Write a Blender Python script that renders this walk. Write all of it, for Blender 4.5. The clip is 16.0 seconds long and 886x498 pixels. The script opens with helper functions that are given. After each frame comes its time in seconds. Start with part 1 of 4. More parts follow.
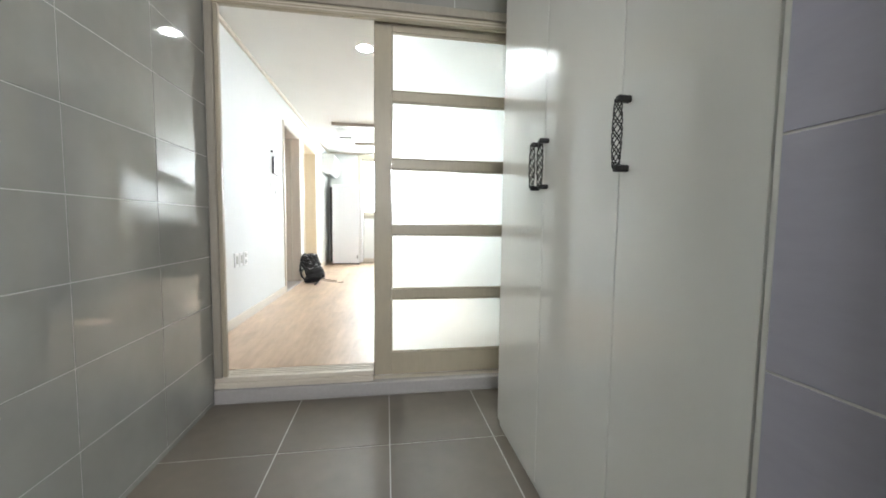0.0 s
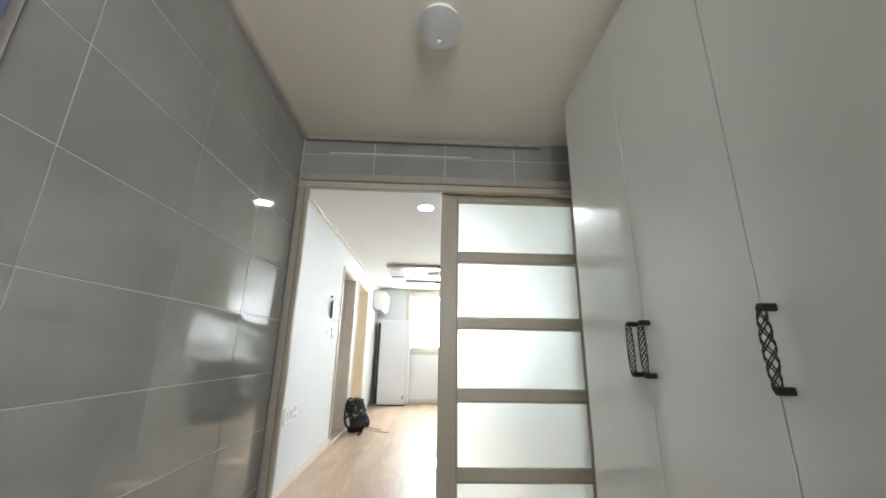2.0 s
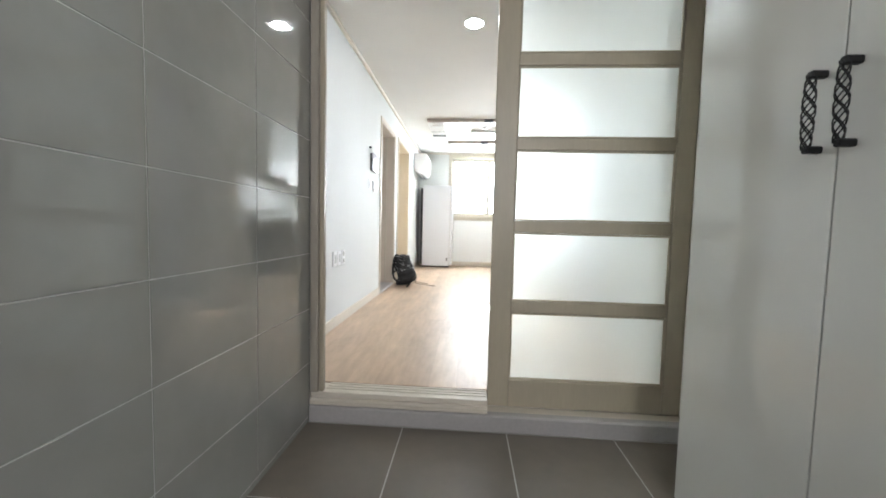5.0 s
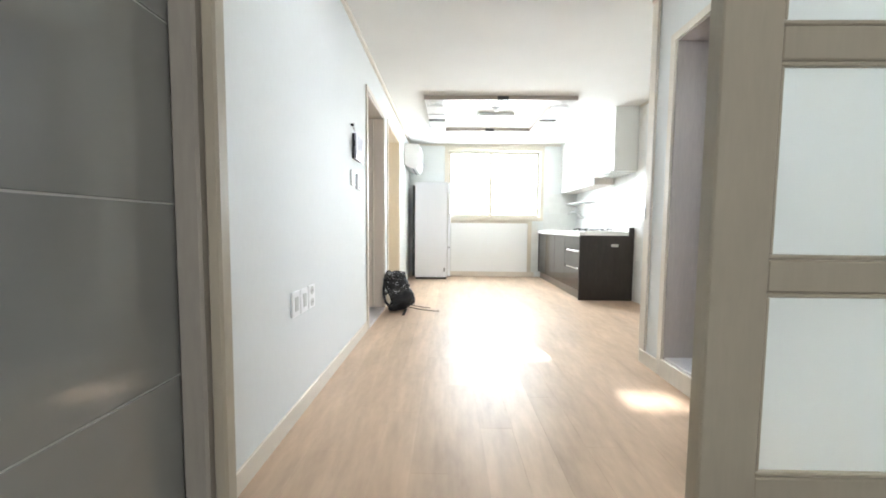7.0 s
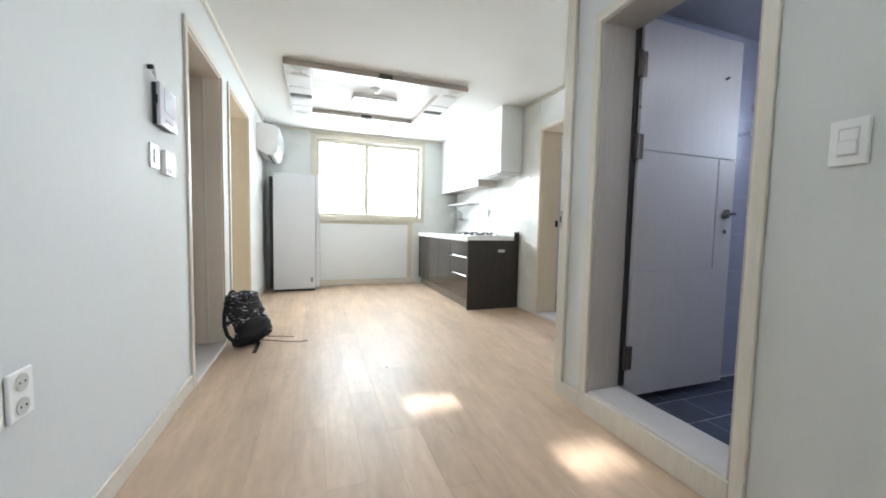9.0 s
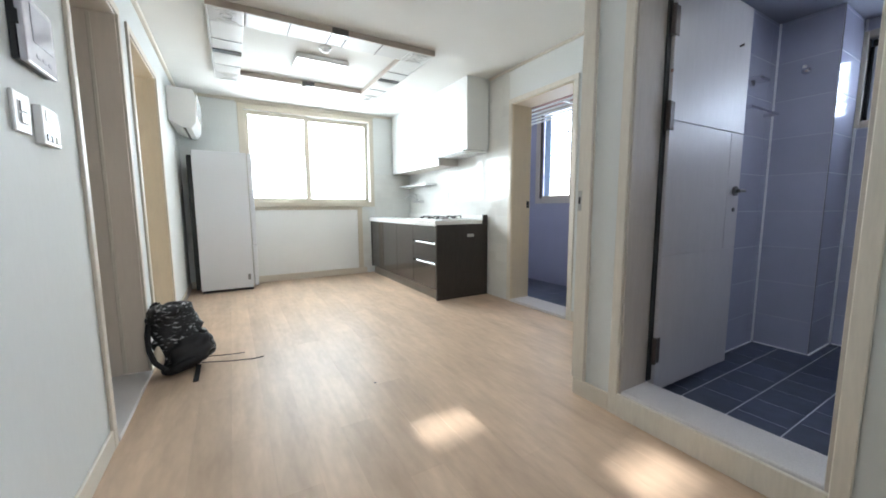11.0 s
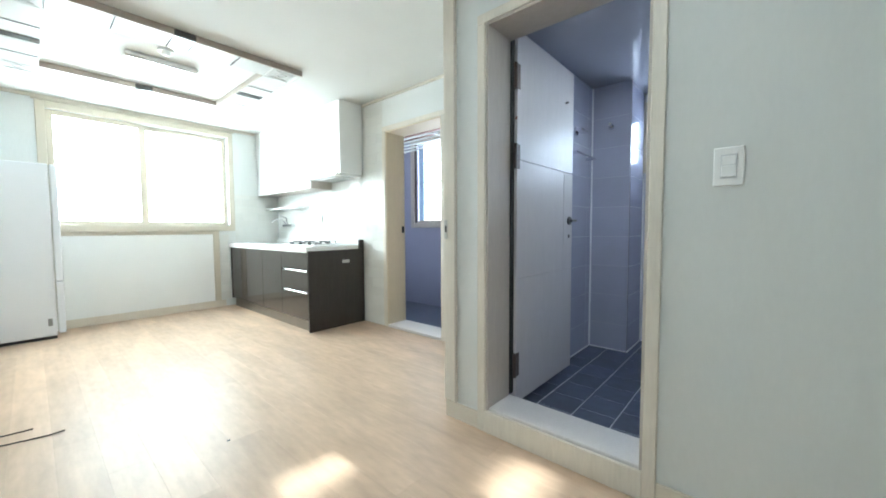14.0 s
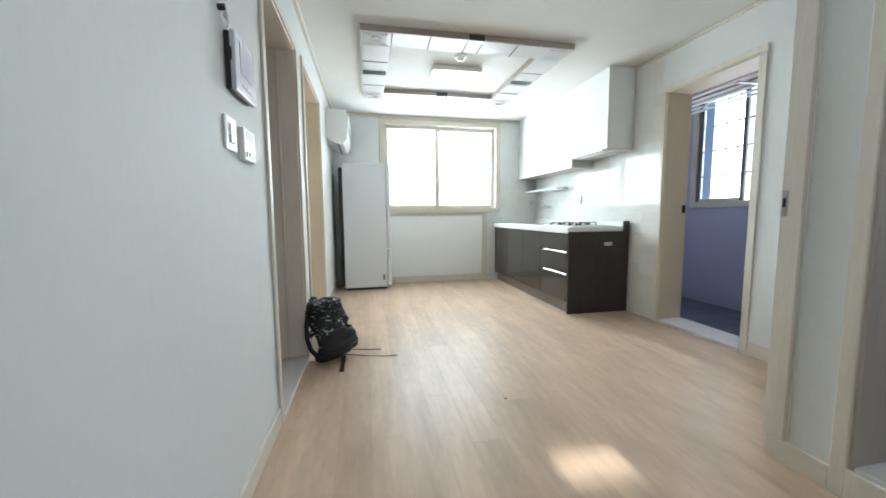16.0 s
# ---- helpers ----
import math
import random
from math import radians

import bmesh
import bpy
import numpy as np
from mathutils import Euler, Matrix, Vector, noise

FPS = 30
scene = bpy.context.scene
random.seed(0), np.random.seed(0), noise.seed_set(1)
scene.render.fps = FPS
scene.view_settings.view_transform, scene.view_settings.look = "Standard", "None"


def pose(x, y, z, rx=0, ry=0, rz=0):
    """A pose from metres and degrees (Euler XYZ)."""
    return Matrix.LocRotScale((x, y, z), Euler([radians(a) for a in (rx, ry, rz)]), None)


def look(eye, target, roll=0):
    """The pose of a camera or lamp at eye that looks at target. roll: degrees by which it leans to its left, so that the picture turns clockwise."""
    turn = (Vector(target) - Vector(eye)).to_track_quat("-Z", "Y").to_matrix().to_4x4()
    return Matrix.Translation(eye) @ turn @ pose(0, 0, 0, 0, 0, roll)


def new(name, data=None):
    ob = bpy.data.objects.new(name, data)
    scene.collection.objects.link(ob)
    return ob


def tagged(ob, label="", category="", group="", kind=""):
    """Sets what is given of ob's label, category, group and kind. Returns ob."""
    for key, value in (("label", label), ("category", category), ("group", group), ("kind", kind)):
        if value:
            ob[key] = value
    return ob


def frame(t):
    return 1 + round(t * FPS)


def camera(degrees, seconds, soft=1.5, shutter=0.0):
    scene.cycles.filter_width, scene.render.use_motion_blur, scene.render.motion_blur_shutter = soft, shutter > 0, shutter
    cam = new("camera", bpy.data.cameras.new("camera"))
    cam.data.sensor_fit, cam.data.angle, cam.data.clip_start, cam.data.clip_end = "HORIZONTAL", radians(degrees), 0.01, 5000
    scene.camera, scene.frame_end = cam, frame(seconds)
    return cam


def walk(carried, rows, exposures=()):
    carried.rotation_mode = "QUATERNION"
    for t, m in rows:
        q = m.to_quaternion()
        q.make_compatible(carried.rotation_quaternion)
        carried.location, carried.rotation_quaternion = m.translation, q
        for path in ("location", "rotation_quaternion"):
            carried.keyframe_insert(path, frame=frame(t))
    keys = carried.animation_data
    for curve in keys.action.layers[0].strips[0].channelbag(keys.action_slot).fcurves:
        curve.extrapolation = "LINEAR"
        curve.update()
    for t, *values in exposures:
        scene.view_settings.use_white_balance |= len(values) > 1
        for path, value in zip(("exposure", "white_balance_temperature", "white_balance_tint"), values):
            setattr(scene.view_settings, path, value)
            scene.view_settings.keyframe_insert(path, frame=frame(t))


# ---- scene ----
cam = camera(101.3, 16.0, soft=1.8)
PATH = [
    (0, (0.508, 0.25, 0.878), (0.819, 2.221, 0.742), 0.7),
    (0.5, (0.474, 0.268, 0.923), (1.187, 2.137, 0.956), 1.8),
    (1, (0.491, 0.289, 1.025), (1.266, 2.089, 1.424), 2.4),
    (1.5, (0.458, 0.313, 1.089), (1.104, 2.116, 1.664), 1.1),
    (2, (0.369, 0.332, 1.079), (0.444, 2.257, 1.618), 1.0),
    (2.5, (0.352, 0.319, 0.995), (0.224, 2.299, 1.246), 2.1),
    (3, (0.343, 0.279, 0.899), (0.261, 2.275, 0.809), 1.9),
    (5.5, (0.287, 0.936, 0.828), (0.115, 2.924, 0.689), 0.9),
    (6, (0.203, 1.231, 0.86), (-0.066, 3.205, 0.681), 1.1),
    (6.5, (0.077, 1.553, 0.89), (-0.045, 3.544, 0.747), 0.7),
    (7, (-0.019, 1.852, 0.924), (-0.049, 3.848, 0.798), 0.5),
    (7.5, (-0.033, 2.17, 0.919), (-0.115, 4.162, 0.756), 0.7),
    (8, (-0.063, 2.392, 0.921), (-0.031, 4.384, 0.748), 0.6),
    (8.5, (-0.049, 2.502, 0.945), (0.507, 4.415, 0.764), 0.4),
    (9, (-0.051, 2.559, 0.986), (0.615, 4.441, 0.858), 1.2),
    (11.5, (-0.264, 3.114, 1.003), (0.849, 4.758, 0.766), 0.4),
    (12, (-0.247, 3.073, 1.005), (1.018, 4.609, 0.806), 1.5),
    (12.5, (-0.194, 3.032, 1.009), (1.353, 4.294, 0.882), 1.3),
    (13, (-0.143, 2.974, 1.014), (1.611, 3.929, 0.909), 0.1),
    (13.5, (-0.144, 2.982, 1.023), (1.6, 3.954, 0.913), -0.3),
    (14, (-0.186, 3.049, 1.037), (1.314, 4.368, 0.928), -0.3),
    (14.5, (-0.256, 3.111, 1.035), (0.904, 4.735, 0.902), -0.3),
    (15, (-0.276, 3.146, 1.019), (0.562, 4.957, 0.891), -0.4),
    (15.5, (-0.275, 3.152, 1.002), (0.271, 5.071, 0.872), 0.7),
    (16, (-0.296, 3.21, 1.0), (0.109, 5.16, 0.812), -0.4),
]
walk(cam, [(t, look(eye, target, roll)) for t, eye, target, roll in PATH], [(0, 3.03, 6350, 9), (1.0, 2.88, 6350, 9), (2.0, 2.65, 6350, 9), (3.0, 2.55, 6350, 9), (5.5, 2.78, 6300, 11), (6.0, 2.85, 6300, 11), (7.0, 2.72, 6250, 10), (8.0, 2.47, 6130, 12), (9.0, 2.22, 6130, 9), (11.5, 1.95, 6080, 9), (12.0, 2.13, 6000, 8), (12.5, 2.25, 5980, 5), (13.0, 2.4, 5950, 3), (13.5, 2.53, 5950, 2), (14.0, 2.5, 5920, 1), (14.5, 2.33, 5900, 3), (15.0, 2.1, 5950, 1), (15.5, 1.92, 6000, 4), (16, 1.85, 6000, 5)])
WINDOW_W = 20
ENTRY_W = 7.5

# ---- world and lights ----
world = bpy.data.worlds.new("world")
scene.world = world
world.use_nodes = True
wn = world.node_tree
sky = wn.nodes.new("ShaderNodeTexSky")
sky.sky_type = "NISHITA"
sky.sun_disc = False
SUN_ELEV, SUN_AZ = radians(22.0), radians(0.0)
sky.sun_elevation, sky.sun_rotation = SUN_ELEV, SUN_AZ
wn.nodes["Background"].inputs["Strength"].default_value = 0.12
wn.links.new(sky.outputs["Color"], wn.nodes["Background"].inputs["Color"])


def lamp(name, kind, energy, m, color=(1, 1, 1), size=(1, 1), angle=None, spread=180):
    data = bpy.data.lights.new(name, kind)
    data.energy, data.color = energy, color
    if kind == "AREA":
        data.shape, data.size, data.size_y, data.spread = "RECTANGLE", size[0], size[1], radians(spread)
    if angle is not None:
        data.angle = radians(angle)
    ob = new(name, data)
    ob.matrix_world = m
    return ob


sun_dir = Vector((-math.sin(SUN_AZ) * math.cos(SUN_ELEV), -math.cos(SUN_ELEV), -math.sin(SUN_ELEV)))
lamp("sun", "SUN", 3.7, look((0, 30, 12), Vector((0, 30, 12)) + sun_dir), (1, 0.95, 0.88), angle=0.53)
lamp("window_daylight", "AREA", WINDOW_W, look((0.80, 8.70, 1.69), (0.80, 0, 1.69)), (0.90, 0.975, 1.0), (1.66, 1.16))
lamp("utility_daylight", "AREA", 8, look((3.74, 6.45, 1.72), (0, 6.45, 1.72)), (0.84, 0.89, 1.0), (1.16, 1.2))
lamp("bath_daylight", "AREA", 2.3, look((3.60, 3.55, 1.83), (0, 3.55, 1.83)), (0.75, 0.83, 1.0), (0.56, 0.5))
lamp("left_room_daylight", "AREA", 4, look((-2.90, 6.6, 1.5), (0, 6.6, 1.5)), (1.0, 0.90, 0.74), (1.0, 1.0))
lamp("landing_daylight", "AREA", ENTRY_W, look((0.62, -0.86, 1.55), (0.05, 2.4, 1.2)), (0.97, 0.98, 1.0), (0.7, 1.4))


# ---- materials ----
def mat(name, color, rough=0.5, metal=0.0, var=0.06, scale=3.0, stretch=(1, 1, 1), bump=0.0, bscale=60.0, piece=0.0, spec=0.5,
        emit=0.0, trans=0.0, rvar=0.05, dark=None, coat=0.0, grain=0.0, gscale=30.0):
    m = bpy.data.materials.new(name)
    m.use_nodes = True
    nt = m.node_tree
    b = nt.nodes["Principled BSDF"]
    b.inputs["Roughness"].default_value, b.inputs["Metallic"].default_value = rough, metal
    b.inputs["Specular IOR Level"].default_value = spec
    b.inputs["Coat Weight"].default_value, b.inputs["Coat Roughness"].default_value = coat, 0.06
    b.inputs["Transmission Weight"].default_value = trans
    geo = nt.nodes.new("ShaderNodeNewGeometry")
    mp = nt.nodes.new("ShaderNodeMapping")
    mp.inputs["Scale"].default_value = stretch
    nt.links.new(geo.outputs["Position"], mp.inputs["Vector"])

    def noise_of(sc, detail=4.0):
        n = nt.nodes.new("ShaderNodeTexNoise")
        n.inputs["Scale"].default_value, n.inputs["Detail"].default_value = sc, detail
        nt.links.new(mp.outputs["Vector"], n.inputs["Vector"])
        return n.outputs["Fac"]

    def span(src, lo, hi):
        r = nt.nodes.new("ShaderNodeMapRange")
        r.inputs["From Min"].default_value, r.inputs["From Max"].default_value = 0.25, 0.75
        r.inputs["To Min"].default_value, r.inputs["To Max"].default_value = lo, hi
        nt.links.new(src, r.inputs["Value"])
        return r.outputs["Result"]

    def times(a, c):
        k = nt.nodes.new("ShaderNodeMath")
        k.operation = "MULTIPLY"
        nt.links.new(a, k.inputs[0])
        nt.links.new(c, k.inputs[1])
        return k.outputs[0]

    big = noise_of(scale)
    value = span(big, 1 - var, 1 + var)
    if grain:
        value = times(value, span(noise_of(gscale, 6.0), 1 - grain, 1 + grain))
    if piece:
        info = nt.nodes.new("ShaderNodeObjectInfo")
        r = nt.nodes.new("ShaderNodeMapRange")
        r.inputs["To Min"].default_value, r.inputs["To Max"].default_value = 1 - piece, 1 + piece
        nt.links.new(info.outputs["Random"], r.inputs["Value"])
        value = times(value, r.outputs["Result"])
    hsv = nt.nodes.new("ShaderNodeHueSaturation")
    hsv.inputs["Color"].default_value = (*color, 1)
    nt.links.new(value, hsv.inputs["Value"])
    nt.links.new(hsv.outputs["Color"], b.inputs["Base Color"])
    if rvar:
        nt.links.new(span(noise_of(scale * 2.3), max(0.01, rough - rvar), min(1, rough + rvar)), b.inputs["Roughness"])
    if bump:
        bp = nt.nodes.new("ShaderNodeBump")
        bp.inputs["Strength"].default_value, bp.inputs["Distance"].default_value = bump, 0.004
        nt.links.new(noise_of(bscale), bp.inputs["Height"])
        nt.links.new(bp.outputs["Normal"], b.inputs["Normal"])
    if emit:
        b.inputs["Emission Color"].default_value = (0.93, 0.98, 1.0, 1)
        b.inputs["Emission Strength"].default_value = emit
    return m


WALLPAPER = mat("wallpaper", (0.69, 0.705, 0.69), 0.75, var=0.02, scale=1.3, bump=0.25, bscale=45, stretch=(1, 1, 0.35), grain=0.015, gscale=70)
CEILING = mat("ceiling_paper", (0.72, 0.71, 0.675), 0.85, var=0.02, bump=0.12, bscale=120)
ENTRYCEIL = mat("cream_entry_ceiling_paper", (0.80, 0.745, 0.63), 0.85, var=0.03, bump=0.12, bscale=120)
PLASTER = mat("plaster", (0.6, 0.58, 0.55), 0.8, var=0.05)
TRIM = mat("cream_wood_trim", (0.68, 0.63, 0.55), 0.45, var=0.04, stretch=(6, 6, 0.8), scale=5, grain=0.05, gscale=18)
BOARD = mat("cream_baseboard", (0.66, 0.60, 0.51), 0.45, var=0.03, stretch=(2, 1, 8), scale=4, grain=0.03)
SLIDE = mat("beige_wood_sliding_door", (0.42, 0.368, 0.278), 0.42, var=0.035, stretch=(5, 5, 0.8), scale=5, grain=0.025, gscale=20)
# greyer, darker than the door beige: entry-side shade is put into the colour
FRAMEWOOD = mat("grey_beige_shaded_frame", (0.34, 0.305, 0.255), 0.45, var=0.05, stretch=(5, 5, 0.8), scale=5, grain=0.06, gscale=20)
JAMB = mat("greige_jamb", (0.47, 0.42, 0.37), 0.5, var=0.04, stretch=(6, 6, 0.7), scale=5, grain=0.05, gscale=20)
LINING = mat("pale_greige_lining", (0.71, 0.625, 0.54), 0.5, var=0.03, stretch=(6, 6, 0.7), scale=5, grain=0.02, gscale=20)
CREAMJAMB = mat("cream_jamb", (0.68, 0.58, 0.43), 0.5, var=0.03, stretch=(6, 6, 0.7), scale=5, grain=0.04)
FLOORGROUT = mat("pale_floor_grout", (0.66, 0.67, 0.71), 0.8, var=0.06)
FLOORWOOD = mat("light_oak_laminate", (0.55, 0.405, 0.29), 0.39, var=0.14, stretch=(3.2, 0.8, 1), scale=2.2, grain=0.10, gscale=9, piece=0.07, rvar=0.05, spec=0.17)
GAP = mat("floor_underlay", (0.40, 0.30, 0.21), 0.6)
ETILE = mat("grey_glazed_wall_tile", (0.275, 0.272, 0.253), 0.035, var=0.14, scale=2.2, piece=0.03, rvar=0.02, grain=0.03, gscale=8, coat=0.5, bump=0.035, bscale=7)
LTILE = mat("pale_lilac_wall_tile", (0.27, 0.265, 0.305), 0.37, var=0.04, rvar=0.03, scale=6, piece=0.03, stretch=(1, 1, 4), grain=0.03)
GROUT = mat("light_grout", (0.52, 0.51, 0.48), 0.85, var=0.06, scale=20)
EFLOOR = mat("taupe_porcelain_floor_tile", (0.150, 0.128, 0.102), 0.36, var=0.14, scale=3, piece=0.05, grain=0.06, gscale=14, rvar=0.03)
STONE = mat("pale_threshold_stone", (0.67, 0.635, 0.62), 0.37, rvar=0.03, var=0.03, scale=8, grain=0.10, gscale=220)
RISER = mat("grey_riser_stone", (0.42, 0.40, 0.39), 0.4, var=0.04, rvar=0.03, grain=0.05, gscale=60)
STEELBLUE = mat("blue_grey_door_frame", (0.10, 0.115, 0.17), 0.4, var=0.05)
GLOSSWHITE = mat("white_high_gloss_front", (0.72, 0.725, 0.685), 0.03, var=0.015, coat=0.6, rvar=0.015)
WHITE = mat("white_plastic", (0.86, 0.86, 0.85), 0.35, var=0.01)
LACQUER = mat("white_lacquer", (0.82, 0.83, 0.82), 0.18, var=0.01, rvar=0.02)
BLACK = mat("black_iron", (0.012, 0.012, 0.012), 0.4, 0.3, var=0.2, scale=40)
BLACKPL = mat("black_plastic", (0.015, 0.016, 0.018), 0.3, var=0.05)
CHROME = mat("chrome", (0.75, 0.75, 0.76), 0.12, 1.0, var=0.02)
NICKEL = mat("dark_nickel", (0.16, 0.155, 0.15), 0.3, 1.0, var=0.05)
STEEL = mat("brushed_steel", (0.50, 0.49, 0.47), 0.3, 1.0, var=0.06, stretch=(1, 1, 20))
DARKWOOD = mat("dark_walnut_gloss_front", (0.045, 0.038, 0.034), 0.13, var=0.12, stretch=(9, 9, 0.7), scale=4, grain=0.18, gscale=16, coat=0.3)
WALNUT = mat("dark_walnut_end_panel", (0.036, 0.029, 0.025), 0.36, rvar=0.03, var=0.12, stretch=(9, 9, 0.7), scale=4, grain=0.22, gscale=18)
KICK = mat("brown_plinth", (0.20, 0.17, 0.14), 0.4, var=0.06)
COUNTER = mat("white_artificial_stone", (0.80, 0.80, 0.78), 0.2, var=0.015, grain=0.03, gscale=200)
KTILE = mat("white_glazed_kitchen_tile", (0.72, 0.72, 0.69), 0.07, var=0.03, scale=6, piece=0.04, rvar=0.02)
BTILE = mat("lavender_blue_bath_tile", (0.41, 0.42, 0.53), 0.16, var=0.06, scale=3, piece=0.03, rvar=0.03)
BFLOOR = mat("navy_slate_floor_tile", (0.060, 0.072, 0.115), 0.36, rvar=0.03, var=0.22, scale=7, piece=0.16, grain=0.12, gscale=25)
BGROUT = mat("pale_blue_grout", (0.50, 0.51, 0.58), 0.8, var=0.05)
BCEIL = mat("pvc_bath_ceiling", (0.32, 0.33, 0.38), 0.17, rvar=0.02, var=0.02)
UWALL = mat("lavender_utility_wall", (0.32, 0.32, 0.43), 0.35, var=0.05, scale=2)
BDOOR = mat("greige_laminate_door", (0.57, 0.54, 0.54), 0.40, var=0.02, stretch=(7, 7, 0.8), scale=4, grain=0.03, gscale=16)
CAULK = mat("white_sealant", (0.82, 0.82, 0.84), 0.4, var=0.03)
HINGE = mat("bronzed_steel_hinge", (0.11, 0.09, 0.08), 0.38, 0.7, var=0.1)
GROOVE = mat("groove_shadow_gap", (0.16, 0.15, 0.15), 0.6)
FRIDGE = mat("white_enamel_steel", (0.76, 0.77, 0.80), 0.3, var=0.005, rvar=0.01)
INTERCOM = mat("pale_lilac_glossy_plastic", (0.58, 0.57, 0.63), 0.16, var=0.02, rvar=0.02)
BLUESASH = mat("blue_grey_pvc_sash", (0.46, 0.52, 0.64), 0.4, var=0.03)
PALESCREEN = mat("pale_unlit_screen", (0.45, 0.45, 0.52), 0.12, var=0.03, rvar=0.02)
SWITCHGREY = mat("pale_grey_plastic", (0.66, 0.66, 0.67), 0.4, var=0.02)
RUBBER = mat("dark_rubber", (0.03, 0.032, 0.03), 0.6)
FRAMEPVC = mat("cream_pvc_window_frame", (0.60, 0.545, 0.445), 0.35, var=0.03)
DARKFRAME = mat("dark_aluminium_frame", (0.10, 0.085, 0.085), 0.4, 0.2, var=0.04)
TRAYWHITE = mat("white_moulded_panel", (0.61, 0.605, 0.585), 0.4, var=0.02)
TRAYWOOD = mat("greige_wood_edging", (0.42, 0.36, 0.31), 0.45, var=0.05, stretch=(1, 8, 8), scale=5, grain=0.06)
SMOKY = mat("smoked_mirror_inset", (0.16, 0.16, 0.16), 0.12, 0.6, var=0.05)
LED = mat("led_diffuser", (0.9, 0.9, 0.9), 0.4, emit=2.6)
DOWN = mat("downlight_diffuser", (0.9, 0.9, 0.9), 0.4, emit=32.0)
BLED = mat("bath_lamp_diffuser", (0.9, 0.9, 0.95), 0.4, emit=13.0)
CLEARBOWL = mat("clear_ribbed_glass", (0.92, 0.92, 0.90), 0.12, trans=0.85, var=0.02)
CAMO = mat("black_grey_camouflage_cloth", (0.018, 0.018, 0.02), 0.55, var=0.3, scale=18, bump=0.6, bscale=30)
STRAP = mat("black_webbing", (0.012, 0.012, 0.013), 0.7, var=0.2, scale=60)
PALECLOTH = mat("cream_cloth_tag", (0.68, 0.60, 0.48), 0.7)
RUSTBROWN = mat("red_brown_box", (0.30, 0.17, 0.14), 0.6, var=0.08)
BLUEPOLE = mat("sky_blue_plastic", (0.45, 0.60, 0.82), 0.4, var=0.05)
PAPER = mat("pale_sticker", (0.55, 0.55, 0.52), 0.5)
INK = mat("grey_print", (0.25, 0.25, 0.25), 0.5)
SUN_MASK = mat("pale_sun_mask", (0.75, 0.74, 0.70), 0.8, var=0.05)


def frosted(name, color, rough):
    m = bpy.data.materials.new(name)
    m.use_nodes = True
    nt = m.node_tree
    b = nt.nodes["Principled BSDF"]
    b.inputs["Base Color"].default_value = (*color, 1)
    b.inputs["Roughness"].default_value, b.inputs["Transmission Weight"].default_value = rough, 1.0
    b.inputs["IOR"].default_value = 1.25
    n = nt.nodes.new("ShaderNodeTexNoise")
    n.inputs["Scale"].default_value = 90
    bp = nt.nodes.new("ShaderNodeBump")
    bp.inputs["Strength"].default_value = 0.15
    nt.links.new(n.outputs["Fac"], bp.inputs["Height"])
    nt.links.new(bp.outputs["Normal"], b.inputs["Normal"])
    return m


def etched(name, color):
    """Etched glass: part of the light goes straight through with a blur, the rest is scattered evenly."""
    m = frosted(name, color, 0.6)
    nt = m.node_tree
    out = nt.nodes["Material Output"]
    tl = nt.nodes.new("ShaderNodeBsdfTranslucent")
    tl.inputs["Color"].default_value = (*color, 1)
    mx = nt.nodes.new("ShaderNodeMixShader")
    mx.inputs["Fac"].default_value = 0.2
    nt.links.new(nt.nodes["Principled BSDF"].outputs[0], mx.inputs[1])
    nt.links.new(tl.outputs[0], mx.inputs[2])
    nt.links.new(mx.outputs[0], out.inputs["Surface"])
    return m


FROST = etched("frosted_glass", (0.82, 0.855, 0.835))
CLEAR = frosted("window_glass", (1, 1, 1), 0.0)


# ---- builders ----
def link(name, bm, material, parent=None, label=""):
    me = bpy.data.meshes.new(name)
    bm.normal_update()
    bm.to_mesh(me)
    bm.free()
    me.materials.append(material)
    ob = new(name, me)
    if parent is not None:
        ob.parent = parent
    if label:
        ob["label"] = label
    return ob


def part(name, bm, material, parent, label=""):
    return link(name, bm, material, parent, label)


def smooth(ob):
    for p in ob.data.polygons:
        p.use_smooth = True
    return ob


def box(x0, x1, y0, y1, z0, z1, bevel=0.0, bm=None, seg=1):
    own = bmesh.new()
    bmesh.ops.create_cube(own, size=1)
    for v in own.verts:
        v.co = Vector((x0 + (v.co.x + 0.5) * (x1 - x0), y0 + (v.co.y + 0.5) * (y1 - y0), z0 + (v.co.z + 0.5) * (z1 - z0)))
    if bevel:
        bmesh.ops.bevel(own, geom=list(own.edges), offset=bevel, segments=seg, affect="EDGES", profile=0.5)
    if bm is None:
        return own
    me = bpy.data.meshes.new("tmp")
    own.to_mesh(me)
    own.free()
    bm.from_mesh(me)
    bpy.data.meshes.remove(me)
    return bm


def rod(a, b, r, seg=12, bm=None, r2=None):
    bm = bm or bmesh.new()
    a, b = Vector(a), Vector(b)
    m = Matrix.Translation((a + b) / 2) @ (b - a).to_track_quat("Z", "Y").to_matrix().to_4x4()
    bmesh.ops.create_cone(bm, cap_ends=True, segments=seg, radius1=r, radius2=r if r2 is None else r2, depth=(b - a).length, matrix=m)
    return bm


